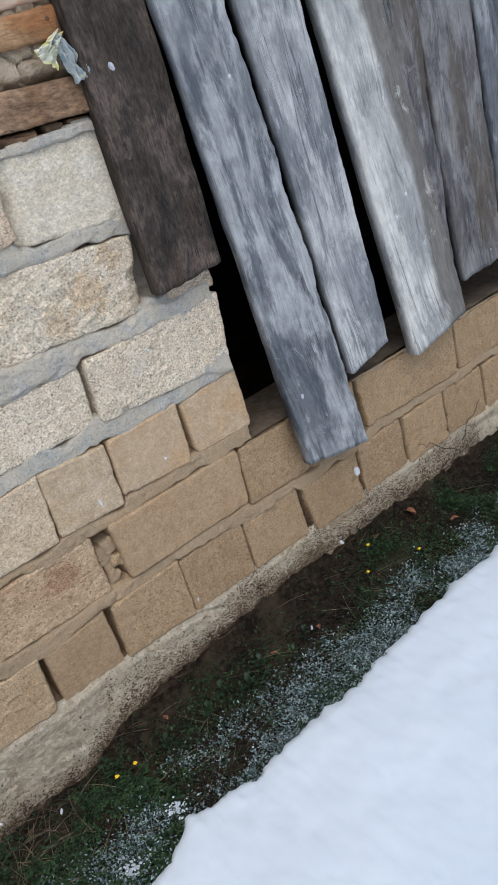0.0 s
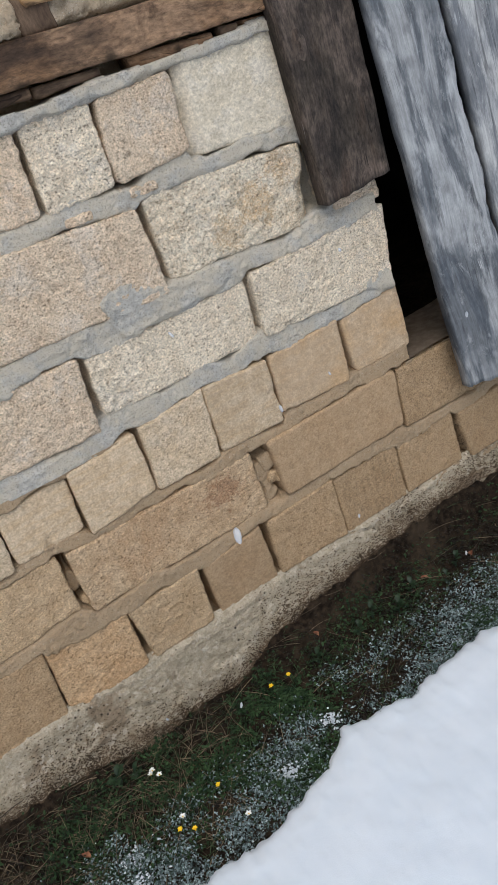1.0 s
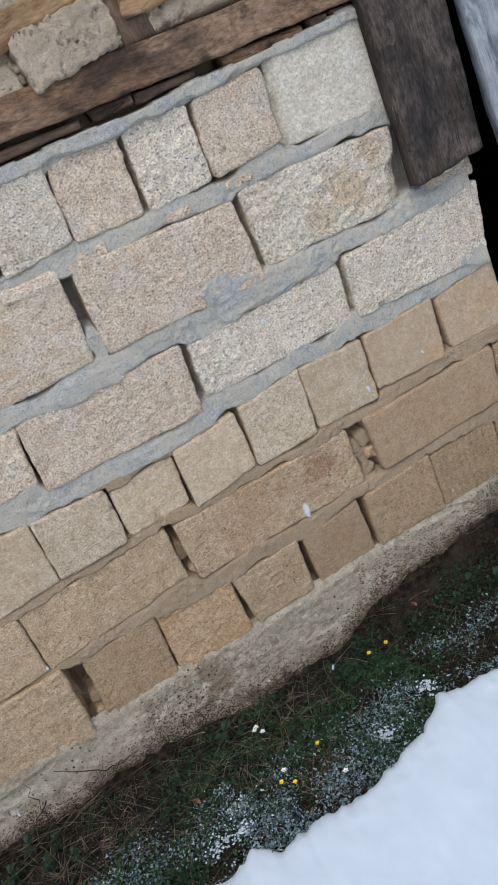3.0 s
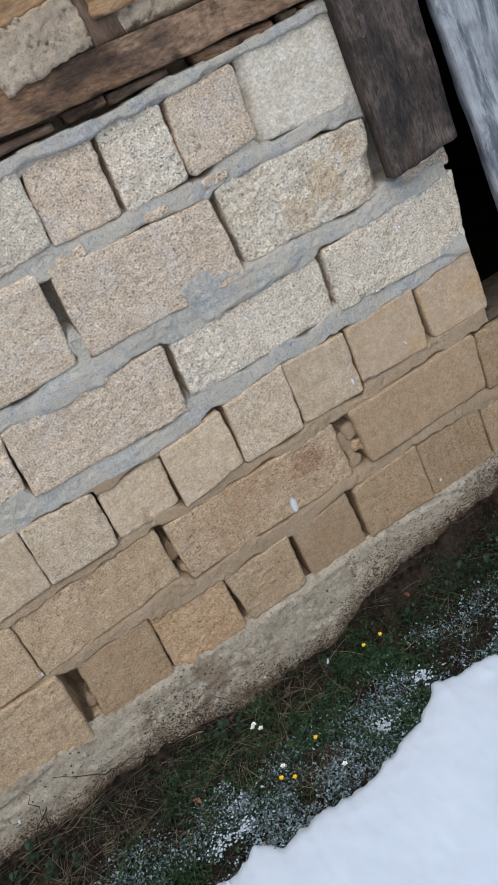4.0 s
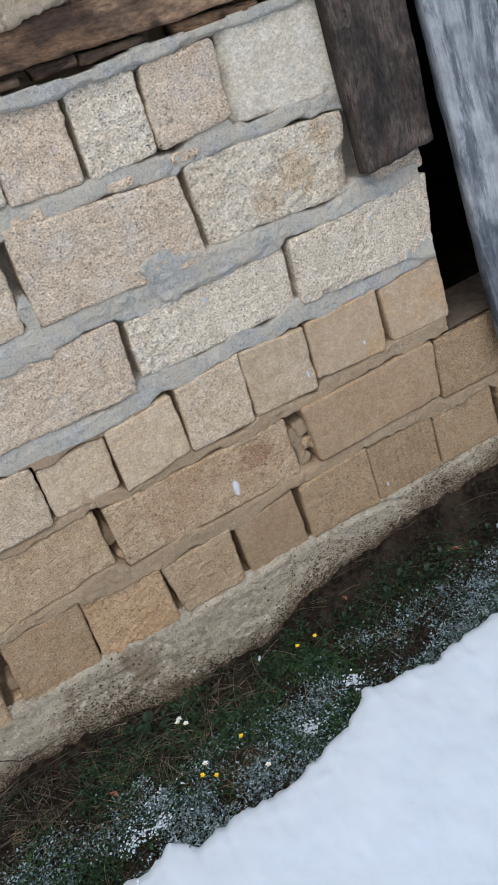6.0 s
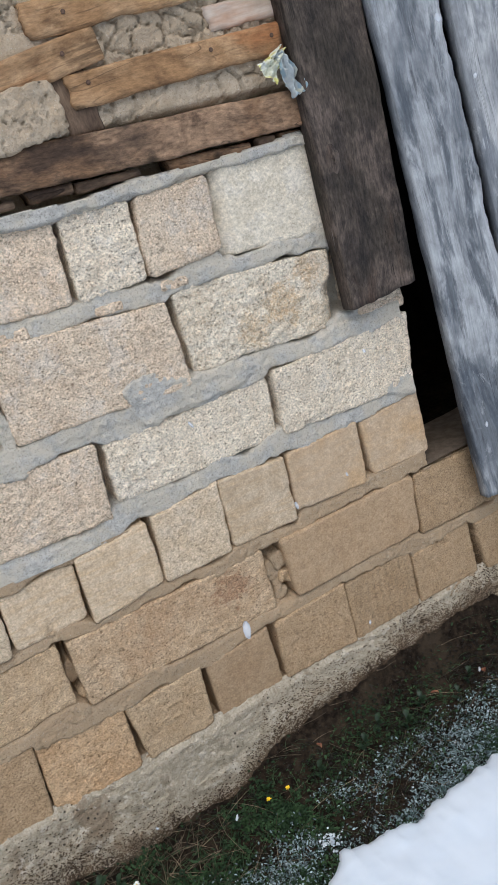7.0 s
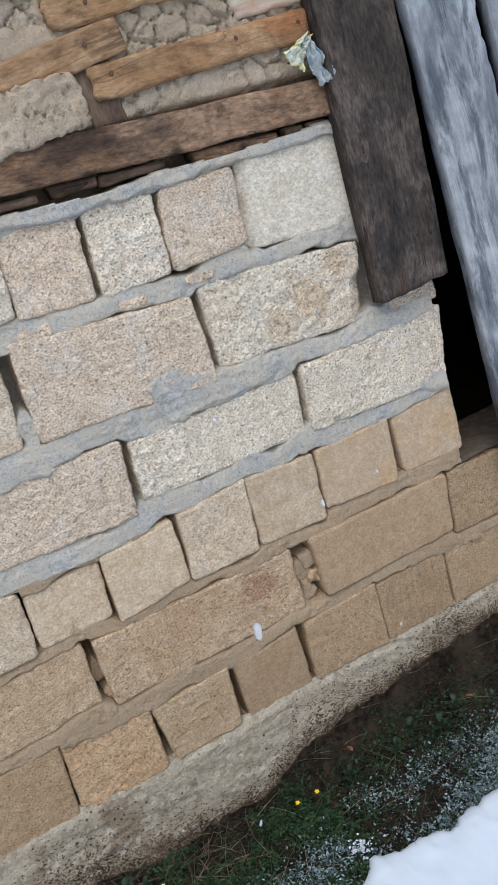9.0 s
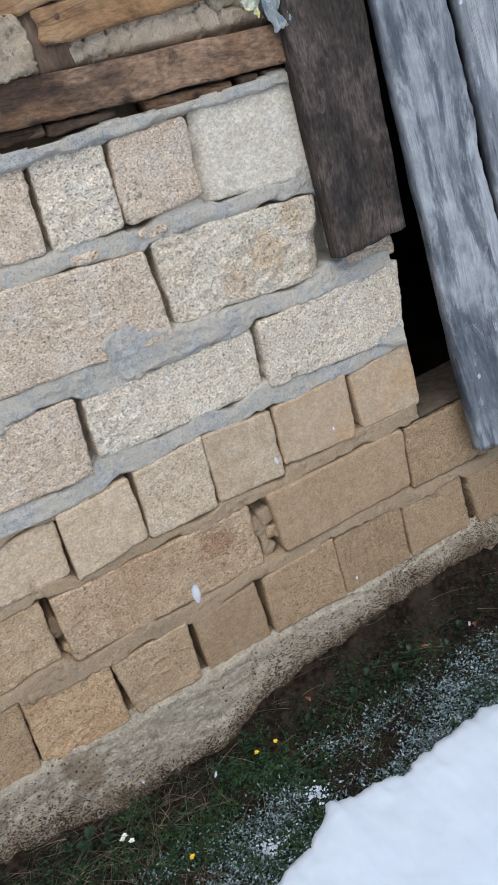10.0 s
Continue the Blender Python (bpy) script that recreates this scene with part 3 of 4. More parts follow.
def stone_mesh(w, h, depth, corner, rough, seed, ripple=0.0, step=0.0036, hewn=0, broken=0, skew=(0, 0, 0, 0)):
    """A sawn block with worn edges, its face at y = 0 and its foot at z = 0."""
    nx, nz = max(8, int(w / step)), max(8, int(h / step))
    X, Z = np.meshgrid(np.linspace(-w / 2, w / 2, nx + 1), np.linspace(-h / 2, h / 2, nz + 1))
    c = corner * (1 + 0.5 * vn(np.sign(X) * 3.3 + 9, np.sign(Z) * 5.1 + 7, seed))
    qx, qz = np.abs(X) - (w / 2 - c), np.abs(Z) - (h / 2 - c)
    ln = np.hypot(np.maximum(qx, 0), np.maximum(qz, 0))
    sdf = ln + np.minimum(np.maximum(qx, qz), 0) - c
    pull = (sdf > 0) & (qx > 0) & (qz > 0)
    k = np.where(pull, c / np.maximum(ln, 1e-6), 1)
    X = np.where(pull, np.sign(X) * ((w / 2 - c) + qx * k), X)
    Z = np.where(pull, np.sign(Z) * ((h / 2 - c) + qz * k), Z)
    d = np.maximum(-sdf, 0)
    worn = 0.0035 * (1 + 0.6 * fbm(X * 40, Z * 40, seed + 3, 2))
    Y = 0.0035 * np.maximum(0, 1 - d / worn) ** 2
    Y += 0.6 * rough * fbm(X * 22, Z * 22, seed + 5, 3) + rough * fbm(X * 85, Z * 120, seed + 9, 2) * (0.6 + 0.5 * vn(X * 17, Z * 17, seed + 2))
    Y += 0.0020 * vn(X * 7, Z * 7, seed + 1)
    chip = np.maximum(0, fbm(X * 26, Z * 26, seed + 15, 2) - 0.75) * np.exp(-d / 0.02)
    Y += 0.02 * chip
    if hewn:  # left edge dressed back
        Y += 0.75 * np.maximum(0, -w / 2 + 0.030 - 0.10 * Z - X)
    if broken:  # lower right corner split off
        Y += 0.55 * np.maximum(0, X - (w / 2 - 0.034) - 1.2 * np.maximum(0, Z) + 0.006 * vn(X * 40, Z * 40, seed))
    if ripple:
        Y += ripple * np.sin(X * 330 + 1.5 * vn(X * 20, Z * 20, seed + 4))
    nick = (0.0017 + 0.45 * rough) * np.exp(-d / 0.03)
    X2 = X + nick * (0.7 * fbm(Z * 16 + 5, X * 6, seed + 6, 2) + 0.6 * fbm(Z * 75 + 5, X * 20, seed + 16, 3))
    Z2 = Z + nick * (0.7 * fbm(X * 16 + 5, Z * 6, seed + 7, 2) + 0.6 * fbm(X * 75 + 5, Z * 20, seed + 17, 3))
    # out of square: left end, right end lean over; foot and top slope
    u, v = X / w + 0.5, Z / h + 0.5
    X2 = X2 + (v - 0.5) * (skew[0] * (1 - u) + skew[1] * u)
    Z2 = Z2 + (u - 0.5) * (skew[2] * (1 - v) + skew[3] * v)
    front = np.stack([X2, Y, Z2 + h / 2], -1).reshape(-1, 3)
    faces = [tuple(f) for f in grid_faces(nz + 1, nx + 1)]
    m = nx + 1
    loop = list(range(0, nx)) + [r * m + nx for r in range(nz)] + [nz * m + i for i in range(nx, 0, -1)] + [r * m for r in range(nz, 0, -1)]
    verts, n, prev = [tuple(v) for v in front], len(front), loop
    for back in (0.02, depth):
        now = list(range(len(verts), len(verts) + len(loop)))
        verts += [(front[i][0] * 0.995, back, front[i][2]) for i in loop]
        for i in range(len(loop)):
            j = (i + 1) % len(loop)
            faces.append((prev[i], now[i], now[j], prev[j]))
        prev = now
    faces.append(tuple(prev))
    return solid("block", verts, faces)


stone_wall = empty("wall_stone", (0, 0, 0.16))
tagged(stone_wall, "limestone block wall in six courses with cement mortar", "wall", kind="structure")
seed = 100
for course, row in COURSES.items():
    for n, (x0, x1, x2, x3, z0, z1, z2, z3, kind, corner) in enumerate(row):
        seed += 17
        if n:
            x0, x2 = x0 - np.clip(0.42 * (x0 - row[n - 1][1]), 0, 0.004), x2 - np.clip(0.42 * (x2 - row[n - 1][3]), 0, 0.004)
        if n + 1 < len(row):
            x1, x3 = x1 + np.clip(0.42 * (row[n + 1][0] - x1), 0, 0.004), x3 + np.clip(0.42 * (row[n + 1][2] - x3), 0, 0.004)
        z0, z1, z2, z3 = z0 - 0.0025, z1 - 0.0025, z2 + 0.003, z3 + 0.003
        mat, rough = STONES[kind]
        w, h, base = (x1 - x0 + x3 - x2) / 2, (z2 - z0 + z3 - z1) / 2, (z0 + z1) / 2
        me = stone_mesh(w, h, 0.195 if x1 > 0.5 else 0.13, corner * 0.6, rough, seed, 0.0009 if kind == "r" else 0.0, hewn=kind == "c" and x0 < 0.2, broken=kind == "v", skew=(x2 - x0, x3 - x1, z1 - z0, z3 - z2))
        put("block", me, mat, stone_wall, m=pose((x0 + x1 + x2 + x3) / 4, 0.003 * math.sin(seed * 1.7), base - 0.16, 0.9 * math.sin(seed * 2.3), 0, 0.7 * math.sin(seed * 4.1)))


def bed_field(rows, x0, x1, z0, z1, joint, bed, seed, patches=(), step=0.0034, cap=None, smear=0.008, under=0.0):
    """Mortar seen between the blocks: flush in the beds, sunk in the upright joints, rough all over. smear: how far it laps over the blocks."""
    xs, zs = np.arange(x0, x1, step), np.arange(z0, z1, step)
    X, Z = np.meshgrid(xs, zs)
    wob = smear * 0.75 * fbm(X * 15, Z * 15, seed, 4)
    inside, shade = np.zeros_like(X), np.zeros_like(X)
    for row in rows:
        lo = np.interp(xs, [x for r in row for x in r[0:2]], [z for r in row for z in r[4:6]])[None, :]
        hi = np.interp(xs, [x for r in row for x in r[2:4]], [z for r in row for z in r[6:8]])[None, :]
        inside = np.maximum(inside, ramp(Z + wob, lo - 0.002, lo + smear) * (1 - ramp(Z + wob, hi - smear, hi + 0.002)))
        shade = np.maximum(shade, np.exp(-np.abs(Z - lo + 0.002) / 0.0045))
    fill = np.clip(0.5 + 0.9 * vn(X * 9, Z * 3.0, seed + 8), 0, 1)
    Y = bed + (joint * (0.55 + 0.45 * fill) - bed) * inside + under * shade * ramp(vn(X * 13, Z * 4, seed + 31), -0.35, 0.25)
    for px, pz, rx, rz, out in patches:
        r = np.hypot((X - px) / rx, (Z - pz) / rz) + 0.28 * fbm(X * 24, Z * 24, seed + 12, 3)
        k = 1 - ramp(r, 0.72, 1.0)
        Y = Y + (out - Y) * k
    Y += 0.0022 * fbm(X * 16, Z * 26, seed + 3, 3) + 0.0018 * fbm(X * 110, Z * 120, seed + 7, 3) * (0.3 + ramp(vn(X * 14, Z * 22, seed + 9), -0.2, 0.5))
    if cap:
        top = cap + 0.006 * fbm(xs * 9, xs * 0, seed + 20, 3)
        over = Z > top[None, :]
        Z = np.minimum(Z, top[None, :])
        Y = np.where(over, 0.16, Y)
    return solid("mortar", np.stack([X, Y, Z - 0.16], -1).reshape(-1, 3), grid_faces(len(zs), len(xs)))


C = COURSES
low = bed_field([C["one"], C["two"], C["three"], C["four"]], -1.6, 0.507, 0.15, 0.690, 0.124, 0.0010, 210, [(0.06, .43, .028, .06, .018), (-.42, .44, .02, .05, .03), (-.756, .275, .026, .065, .122), (-.553, .25, .012, .06, .11)], smear=0.012, under=0.012)
put("mortar", low, M_MORTAR_TAN, stone_wall, "recessed sandy mortar")
low = bed_field([C["one"], C["two"]], 0.490, 1.8, 0.15, 0.520, 0.124, 0.0010, 230, smear=0.012, under=0.012)
put("mortar", low, M_MORTAR_TAN, stone_wall, "recessed sandy mortar")
high = bed_field([C["three"], C["four"], C["five"], C["six"]], -1.6, 0.505, 0.682, 1.345, 0.11, 0.0022, 250,
                 [(-.085, .925, .085, .050, -.006), (.02, .905, .16, .030, -.004), (.40, .90, .16, .028, -.003), (-.24, .915, .16, .022, .0), (-.376, .955, .024, .05, .004), (-.40, .89, .1, .03, -.003),
                  (.2, 1.112, .16, .018, -.001), (-.25, 1.112, .2, .02, -.001), (.49, .735, .06, .03, -.004), (-.345, .70, .09, .022, -.002), (.27, 1.30, .4, .012, -.006), (-.15, 1.298, .30, .016, -.010), (-.50, 1.30, .25, .018, -.008)], cap=1.312, smear=0.015, under=0.004)
put("mortar", high, M_MORTAR_GREY, stone_wall, "smeared grey cement mortar")

# thin stone slips wedged into the upper beds
for k, (x0, x1, z0, z1) in enumerate([(-.338, -.275, 1.097, 1.124), (-.155, -.097, 1.101, 1.119), (-.016, .042, 1.104, 1.124), (-.50, -.385, 1.094, 1.122), (.400, .522, .918, .940)]):
    put("stone_slip", stone_mesh(x1 - x0, z1 - z0, 0.06, 0.007, .0012, 900 + 13 * k), M_PALE, stone_wall, "thin stone slip in the mortar", pose((x0 + x1) / 2, -0.003, z0 - 0.16, 0, -5 + 3 * k, 0))

for k, (x, z, w, h, y) in enumerate([(-.752, .165, .030, .030, .018), (-.756, .200, .026, .034, .034), (-.548, .166, .016, .022, .016), (.058, .462, .040, .034, .010), (.066, .425, .034, .036, .014), (.050, .395, .036, .030, .016), (-.416, .40, .022, .05, .02)]):
    put("pebble", stone_mesh(w, h, 0.05, 0.010, .0025, 990 + 11 * k), M_MORTAR_TAN if k % 2 else M_TAN, stone_wall, "loose stone in an open joint", pose(x, y, z - 0.16, 0, 25 * k, 0))

# Unseen boxes added behind the joints so that no light leaks through the wall.
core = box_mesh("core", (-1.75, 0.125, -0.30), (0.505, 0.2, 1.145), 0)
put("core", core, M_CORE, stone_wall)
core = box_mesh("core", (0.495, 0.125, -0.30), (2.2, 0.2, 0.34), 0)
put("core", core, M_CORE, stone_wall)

# ---- foundation ----
fx, fz = np.arange(-1.7, 2.0, 0.0042), np.arange(-0.10, 0.192, 0.0038)
FX, FZ = np.meshgrid(fx, fz)
foot = -0.065 + 0.022 * fbm(FX * 6, FX * 0 + 2.2, 61, 4) - 0.01 * np.exp(-((FX + 0.15) / 0.05) ** 2)
FY = -0.004 - 0.006 * ramp(FZ, 0.14, 0.05) + 0.003 * fbm(FX * 7, FZ * 20, 63, 3) + 0.0016 * fbm(FX * 34, FZ * 60, 65, 4) + 0.0018 * fbm(FX * 110, FZ * 130, 68, 3) + 0.0035 * ramp(vn(FX * 5, FZ * 45 + 1.5 * vn(FX * 6, FZ * 0, 66), 64), 0.0, 0.25)
FY += 0.032 * (1 - ramp(FZ, foot - 0.012, foot + 0.006))
FY += 0.012 * ramp(FZ, 0.165, 0.192)
foundation = put("foundation", solid("foundation", np.stack([FX, FY, FZ], -1).reshape(-1, 3), grid_faces(len(fz), len(fx))), M_CONCRETE)
tagged(foundation, "rough stained concrete footing under the stone courses", "foundation", kind="structure")

# ---- sill and dark room behind ----
ix, iy = np.arange(0.50, 2.0, 0.012), np.arange(0.004, 0.21, 0.012)
IX, IY = np.meshgrid(ix, iy)
IZ = 0.522 + 0.003 * fbm(IX * 14, IY * 14, 81, 4)
sill = put("sill", solid("sill", np.stack([IX, IY, IZ], -1).reshape(-1, 3), grid_faces(len(iy), len(ix))), M_SILL)
tagged(sill, "dusty stone sill of the boarded opening, darkened for its shade", "sill", kind="structure")
# Unseen walls, floor and ceiling added to close the room and keep the opening dark.
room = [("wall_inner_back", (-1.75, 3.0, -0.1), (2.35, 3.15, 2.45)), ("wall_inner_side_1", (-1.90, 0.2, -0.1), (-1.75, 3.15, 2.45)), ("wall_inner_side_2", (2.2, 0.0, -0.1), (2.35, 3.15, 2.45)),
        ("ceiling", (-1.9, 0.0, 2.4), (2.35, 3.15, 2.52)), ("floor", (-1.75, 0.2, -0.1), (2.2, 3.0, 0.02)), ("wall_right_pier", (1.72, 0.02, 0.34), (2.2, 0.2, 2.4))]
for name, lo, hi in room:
    tagged(put(name, box_mesh(name, lo, hi, 0), M_DARKROOM), "plain wall closing the shed, coloured near black like an unlit room", name.split("_")[0], kind="structure")

# ---- timber ----
def plank_mesh(length, w0, w1, thick, seed, wobble=0.004, skew=0.0, wane=0.0, groove=0.0012, ragged=0.003, step=0.012):
    """A plank along local z from 0 to length, its face at y = -thick, worn and uneven."""
    n = max(10, int(length / step))
    t = np.linspace(0, 1, n + 1)
    width = w0 + (w1 - w0) * t
    z = t * length
    left = -width / 2 + 0.45 * wobble * fbm(z * 9, z * 0 + 1, seed, 4)
    right = width / 2 + wobble * fbm(z * 12, z * 0 + 7, seed + 4, 3) + 0.45 * wobble * fbm(z * 70, z * 0 + 3, seed + 5, 2)
    nf = 22
    u = (1 - np.cos(np.linspace(0, np.pi, nf))) / 2
    rows = []
    for k in range(n + 1):
        x = left[k] + (right[k] - left[k]) * u
        edge = np.minimum(u, 1 - u) * width[k]
        y = -thick + 0.004 * np.maximum(0, 1 - edge / 0.006) ** 2
        y += groove * fbm(x * 70, z[k] * 3 + x * 0, seed + 8, 3) + 0.002 * vn(x * 9, z[k] * 2.5 + x * 0, seed + 9)
        if wane:
            y += wane * ramp(u + 0.06 * vn(z[k] * 9, 3.3, seed + 30), 0.50 + 0.34 * (1 - t[k]) ** 3 - 0.03, 1.0)
        zz = z[k] + (skew * (u - 0.5) + ragged * fbm(x * 60, x * 0, seed + 11, 3)) * max(0, 1 - t[k] * 4)
        front = np.stack([x, y, zz], -1)
        back = np.stack([x[::-1], x * 0, zz[::-1]], -1)
        rows.append(np.concatenate([front, back]))
    V = np.concatenate(rows)
    m = 2 * nf
    faces = []
    for k in range(n):
        for i in range(m):
            j = (i + 1) % m
            faces.append((k * m + i, k * m + j, (k + 1) * m + j, (k + 1) * m + i))
    for k in (0, n):
        for i in range(nf - 1):
            q = (k * m + i, k * m + m - 1 - i, k * m + m - 2 - i, k * m + i + 1)
            faces.append(q if k == 0 else q[::-1])
    me = solid("plank", V, faces)
    return me


def lean(p, q):
    """Turn about y that brings local z onto the way from p to q in the wall's plane."""
    return math.degrees(math.atan2(q[0] - p[0], q[1] - p[1]))


post = put("door_post", plank_mesh(1.44, 0.169, 0.181, 0.042, 301, 0.002, 0.004, 0.0, 0.0014), M_POST, m=pose(0.4475, -0.002, 0.957, 0, lean((0.4475, 0.957), (0.435, 1.53)), 0))
n_k, m_k = 16, 36
knot_v, knot_f = [], []
for i in range(n_k):
    f = i / (n_k - 1)
    for k in range(m_k):
        a = 2 * math.pi * k / m_k
        q = f * (1 + 0.22 * float(vn(math.cos(a) * 2 + 5, math.sin(a) * 2 + 5, 12)))
        knot_v.append((0.017 * q * math.cos(a), -0.0035 * (1 - f ** 2) + 0.0012 * math.sin(f * 20) * (1 - f) + 0.004 * max(0, 0.25 - f) / 0.25, 0.027 * q * math.sin(a)))
for i in range(n_k - 1):
    knot_f += [(i * m_k + k, i * m_k + (k + 1) % m_k, (i + 1) * m_k + (k + 1) % m_k, (i + 1) * m_k + k) for k in range(m_k)]
put("knot", solid("knot", knot_v, knot_f), M_POST, post, "cracked dark knot", post.matrix_basis.inverted() @ pose(0.385, -0.044, 1.251, 0, 8, 0))
tagged(post, "dark brown weathered timber door post against the wall", "post")

screen = empty("plank_door", (0.71, -0.05, 0.39))
tagged(screen, "grey weathered plank door with gaps between uneven boards", "door")
BOARDS = [  # foot, a point higher up, widths there, face, thickness, skew, wane, material, wobble
    ((0.708, 0.388), (0.605, 1.49), 0.195, 0.159, -0.068, 0.030, -0.055, 0.0, M_BOARD, 0.0050),
    ((0.880, 0.582), (0.800, 1.455), 0.148, 0.168, -0.064, 0.030, 0.018, 0.0, M_BOARD_PALE, 0.0025),
    ((1.148, 0.537), (1.020, 1.40), 0.224, 0.190, -0.070, 0.036, 0.012, 0.0, M_BOARD_WIDE, 0.003),
    ((1.205, 0.560), (1.172, 1.39), 0.120, 0.165, -0.046, 0.026, 0.010, 0.0, M_BOARD_DARK, 0.005),
    ((1.385, 0.635), (1.355, 1.34), 0.185, 0.20, -0.046, 0.028, 0.0, 0.0, M_BOARD_DARK, 0.004),
    ((1.590, 0.60), (1.565, 1.34), 0.185, 0.20, -0.050, 0.028, 0.0, 0.0, M_BOARD, 0.004),
]
for k, (foot_p, top_p, w0, w1, face, thick, skew, wane, mat, wob) in enumerate(BOARDS):
    ang = lean(foot_p, top_p)
    length = (2.36 - foot_p[1]) / math.cos(radians(ang))
    wide = w0 + (w1 - w0) * length / math.hypot(top_p[0] - foot_p[0], top_p[1] - foot_p[1])
    me = plank_mesh(length, w0, wide, thick, 340 + 21 * k, wob, skew, wane)
    put("board", me, mat, screen, m=Matrix.Translation(-screen.location) @ pose(foot_p[0], face + thick, foot_p[1], 0, ang, 0))
rail = put("rail", plank_mesh(1.25, 0.09, 0.09, 0.03, 480), M_BOARD_DARK, screen, "cross rail behind the boards", Matrix.Translation(-screen.location) @ pose(0.56, 0.012, 2.2, 0, 90, 0))

lath_wall = empty("wall_lath_and_mud", (0, 0, 1.3))
tagged(lath_wall, "old lath wall packed with dried mud", "wall", kind="structure")
put("core", box_mesh("core", (-1.75, 0.075, -0.16), (0.54, 0.2, 1.1), 0), M_MUD, lath_wall)
mx, mz = np.arange(-1.6, 0.52, 0.0042), np.arange(0.085, 0.60, 0.0042)
MX, MZ = np.meshgrid(mx, mz)
WX, WZ = MX + 0.006 * fbm(MX * 30, MZ * 30, 96, 3), MZ + 0.006 * fbm(MX * 30, MZ * 30, 98, 3)
rim, lump = cells(WX * 24, WZ * 27, 92)
rim2, lump2 = cells(WX * 50, WZ * 52, 102)
broken = ramp(vn(MX * 7, MZ * 9, 99), -0.25, 0.15)
MY = 0.004 + 0.003 * fbm(MX * 16, MZ * 20, 90, 4) + 0.0018 * fbm(MX * 90, MZ * 90, 94, 3) + 0.03 * (1 - ramp(MZ, 0.09, 0.115))
MY += broken * (0.014 * (1 - ramp(rim, 0.0, 0.10)) + 0.0025 * lump + 0.006 * (1 - ramp(rim2, 0.0, 0.12)) * (lump > 0.2) + 0.001 * lump2)
put("mud_filling", solid("mud_filling", np.stack([MX, MY, MZ], -1).reshape(-1, 3), grid_faces(len(mz), len(mx))), M_MUD, lath_wall, "cracked mud filling")

LATHS = [  # left end, right end, height of face, how far the face stands out, thickness, material
    ((-1.5, 1.418), (0.365, 1.357), 0.068, -0.012, 0.045, M_PLANK),
    ((-0.078, 1.472), (0.36, 1.487), 0.055, -0.008, 0.034, M_LATH),
    ((-0.75, 1.425), (-0.004, 1.540), 0.054, -0.012, 0.034, M_LATH),
    ((-0.118, 1.590), (0.36, 1.612), 0.056, -0.010, 0.034, M_LATH),
    ((0.214, 1.541), (0.365, 1.547), 0.044, -0.002, 0.030, M_LATH_PALE),
    ((-1.2, 1.50), (-0.15, 1.655), 0.045, -0.010, 0.034, M_LATH),
    ((-1.0, 1.655), (0.36, 1.69), 0.05, -0.010, 0.034, M_PLANK),
    ((-1.4, 1.79), (0.36, 1.79), 0.05, -0.010, 0.034, M_LATH),
    ((-1.4, 1.90), (0.36, 1.91), 0.05, -0.010, 0.034, M_PLANK),
    ((-1.4, 2.02), (0.36, 2.02), 0.05, -0.010, 0.034, M_LATH),
    ((-1.4, 2.14), (0.36, 2.14), 0.05, -0.010, 0.034, M_PLANK),
    ((-1.4, 2.26), (0.36, 2.27), 0.05, -0.010, 0.034, M_LATH),
]
for k, (a, b, high_mm, face, thick, mat) in enumerate(LATHS):
    length = math.hypot(b[0] - a[0], b[1] - a[1])
    me = plank_mesh(length, high_mm, high_mm, thick, 500 + 19 * k, 0.003, 0.006, 0.0, 0.001, 0.004)
    put("lath", me, mat, lath_wall, m=pose(a[0], face + thick, a[1] - 1.3, 0, lean(a, b), 0))
for x, z, y in ((-.041, 1.482, -.010), (-.049, 1.593, -.012), (-.072, 1.532, -.014), (.33, 1.492, -.010), (.20, 1.49, -.010)):
    head = bmesh.new()
    bmesh.ops.create_uvsphere(head, u_segments=10, v_segments=6, radius=0.0042)
    for v in head.verts:
        v.co.y *= 0.45
    me = bpy.data.meshes.new("nail")
    head.to_mesh(me)
    head.free()
    put("nail", me, M_NAIL, lath_wall, "rusty nail head", pose(x, y, z - 1.3))
# short upright batten and offcuts wedged under the lowest plank
put("batten", plank_mesh(0.13, 0.062, 0.066, 0.022, 700, 0.003), M_SHIM, lath_wall, m=pose(-0.062, 0.022, 0.10, 0, -6, 0))
for k, (x0, x1, z0, hgt, tip) in enumerate([(-.62, -.43, 1.332, .022, 91), (-.40, -.225, 1.322, .018, 92), (-.200, -.118, 1.316, .024, 91.5), (-.110, .012, 1.314, .018, 91), (.072, .242, 1.306, .022, 91.5), (.262, .300, 1.303, .022, 90), (.315, .36, 1.303, .02, 90)]):
    put("offcut", plank_mesh(x1 - x0, hgt, hgt * 0.8, 0.05, 720 + 9 * k, 0.002, 0.004, 0, 0.0008, 0.002), M_SHIM if k % 2 else M_PLANK, lath_wall, m=pose(x0, 0.056, z0 - 1.3 + hgt / 2, 0, tip, 0))


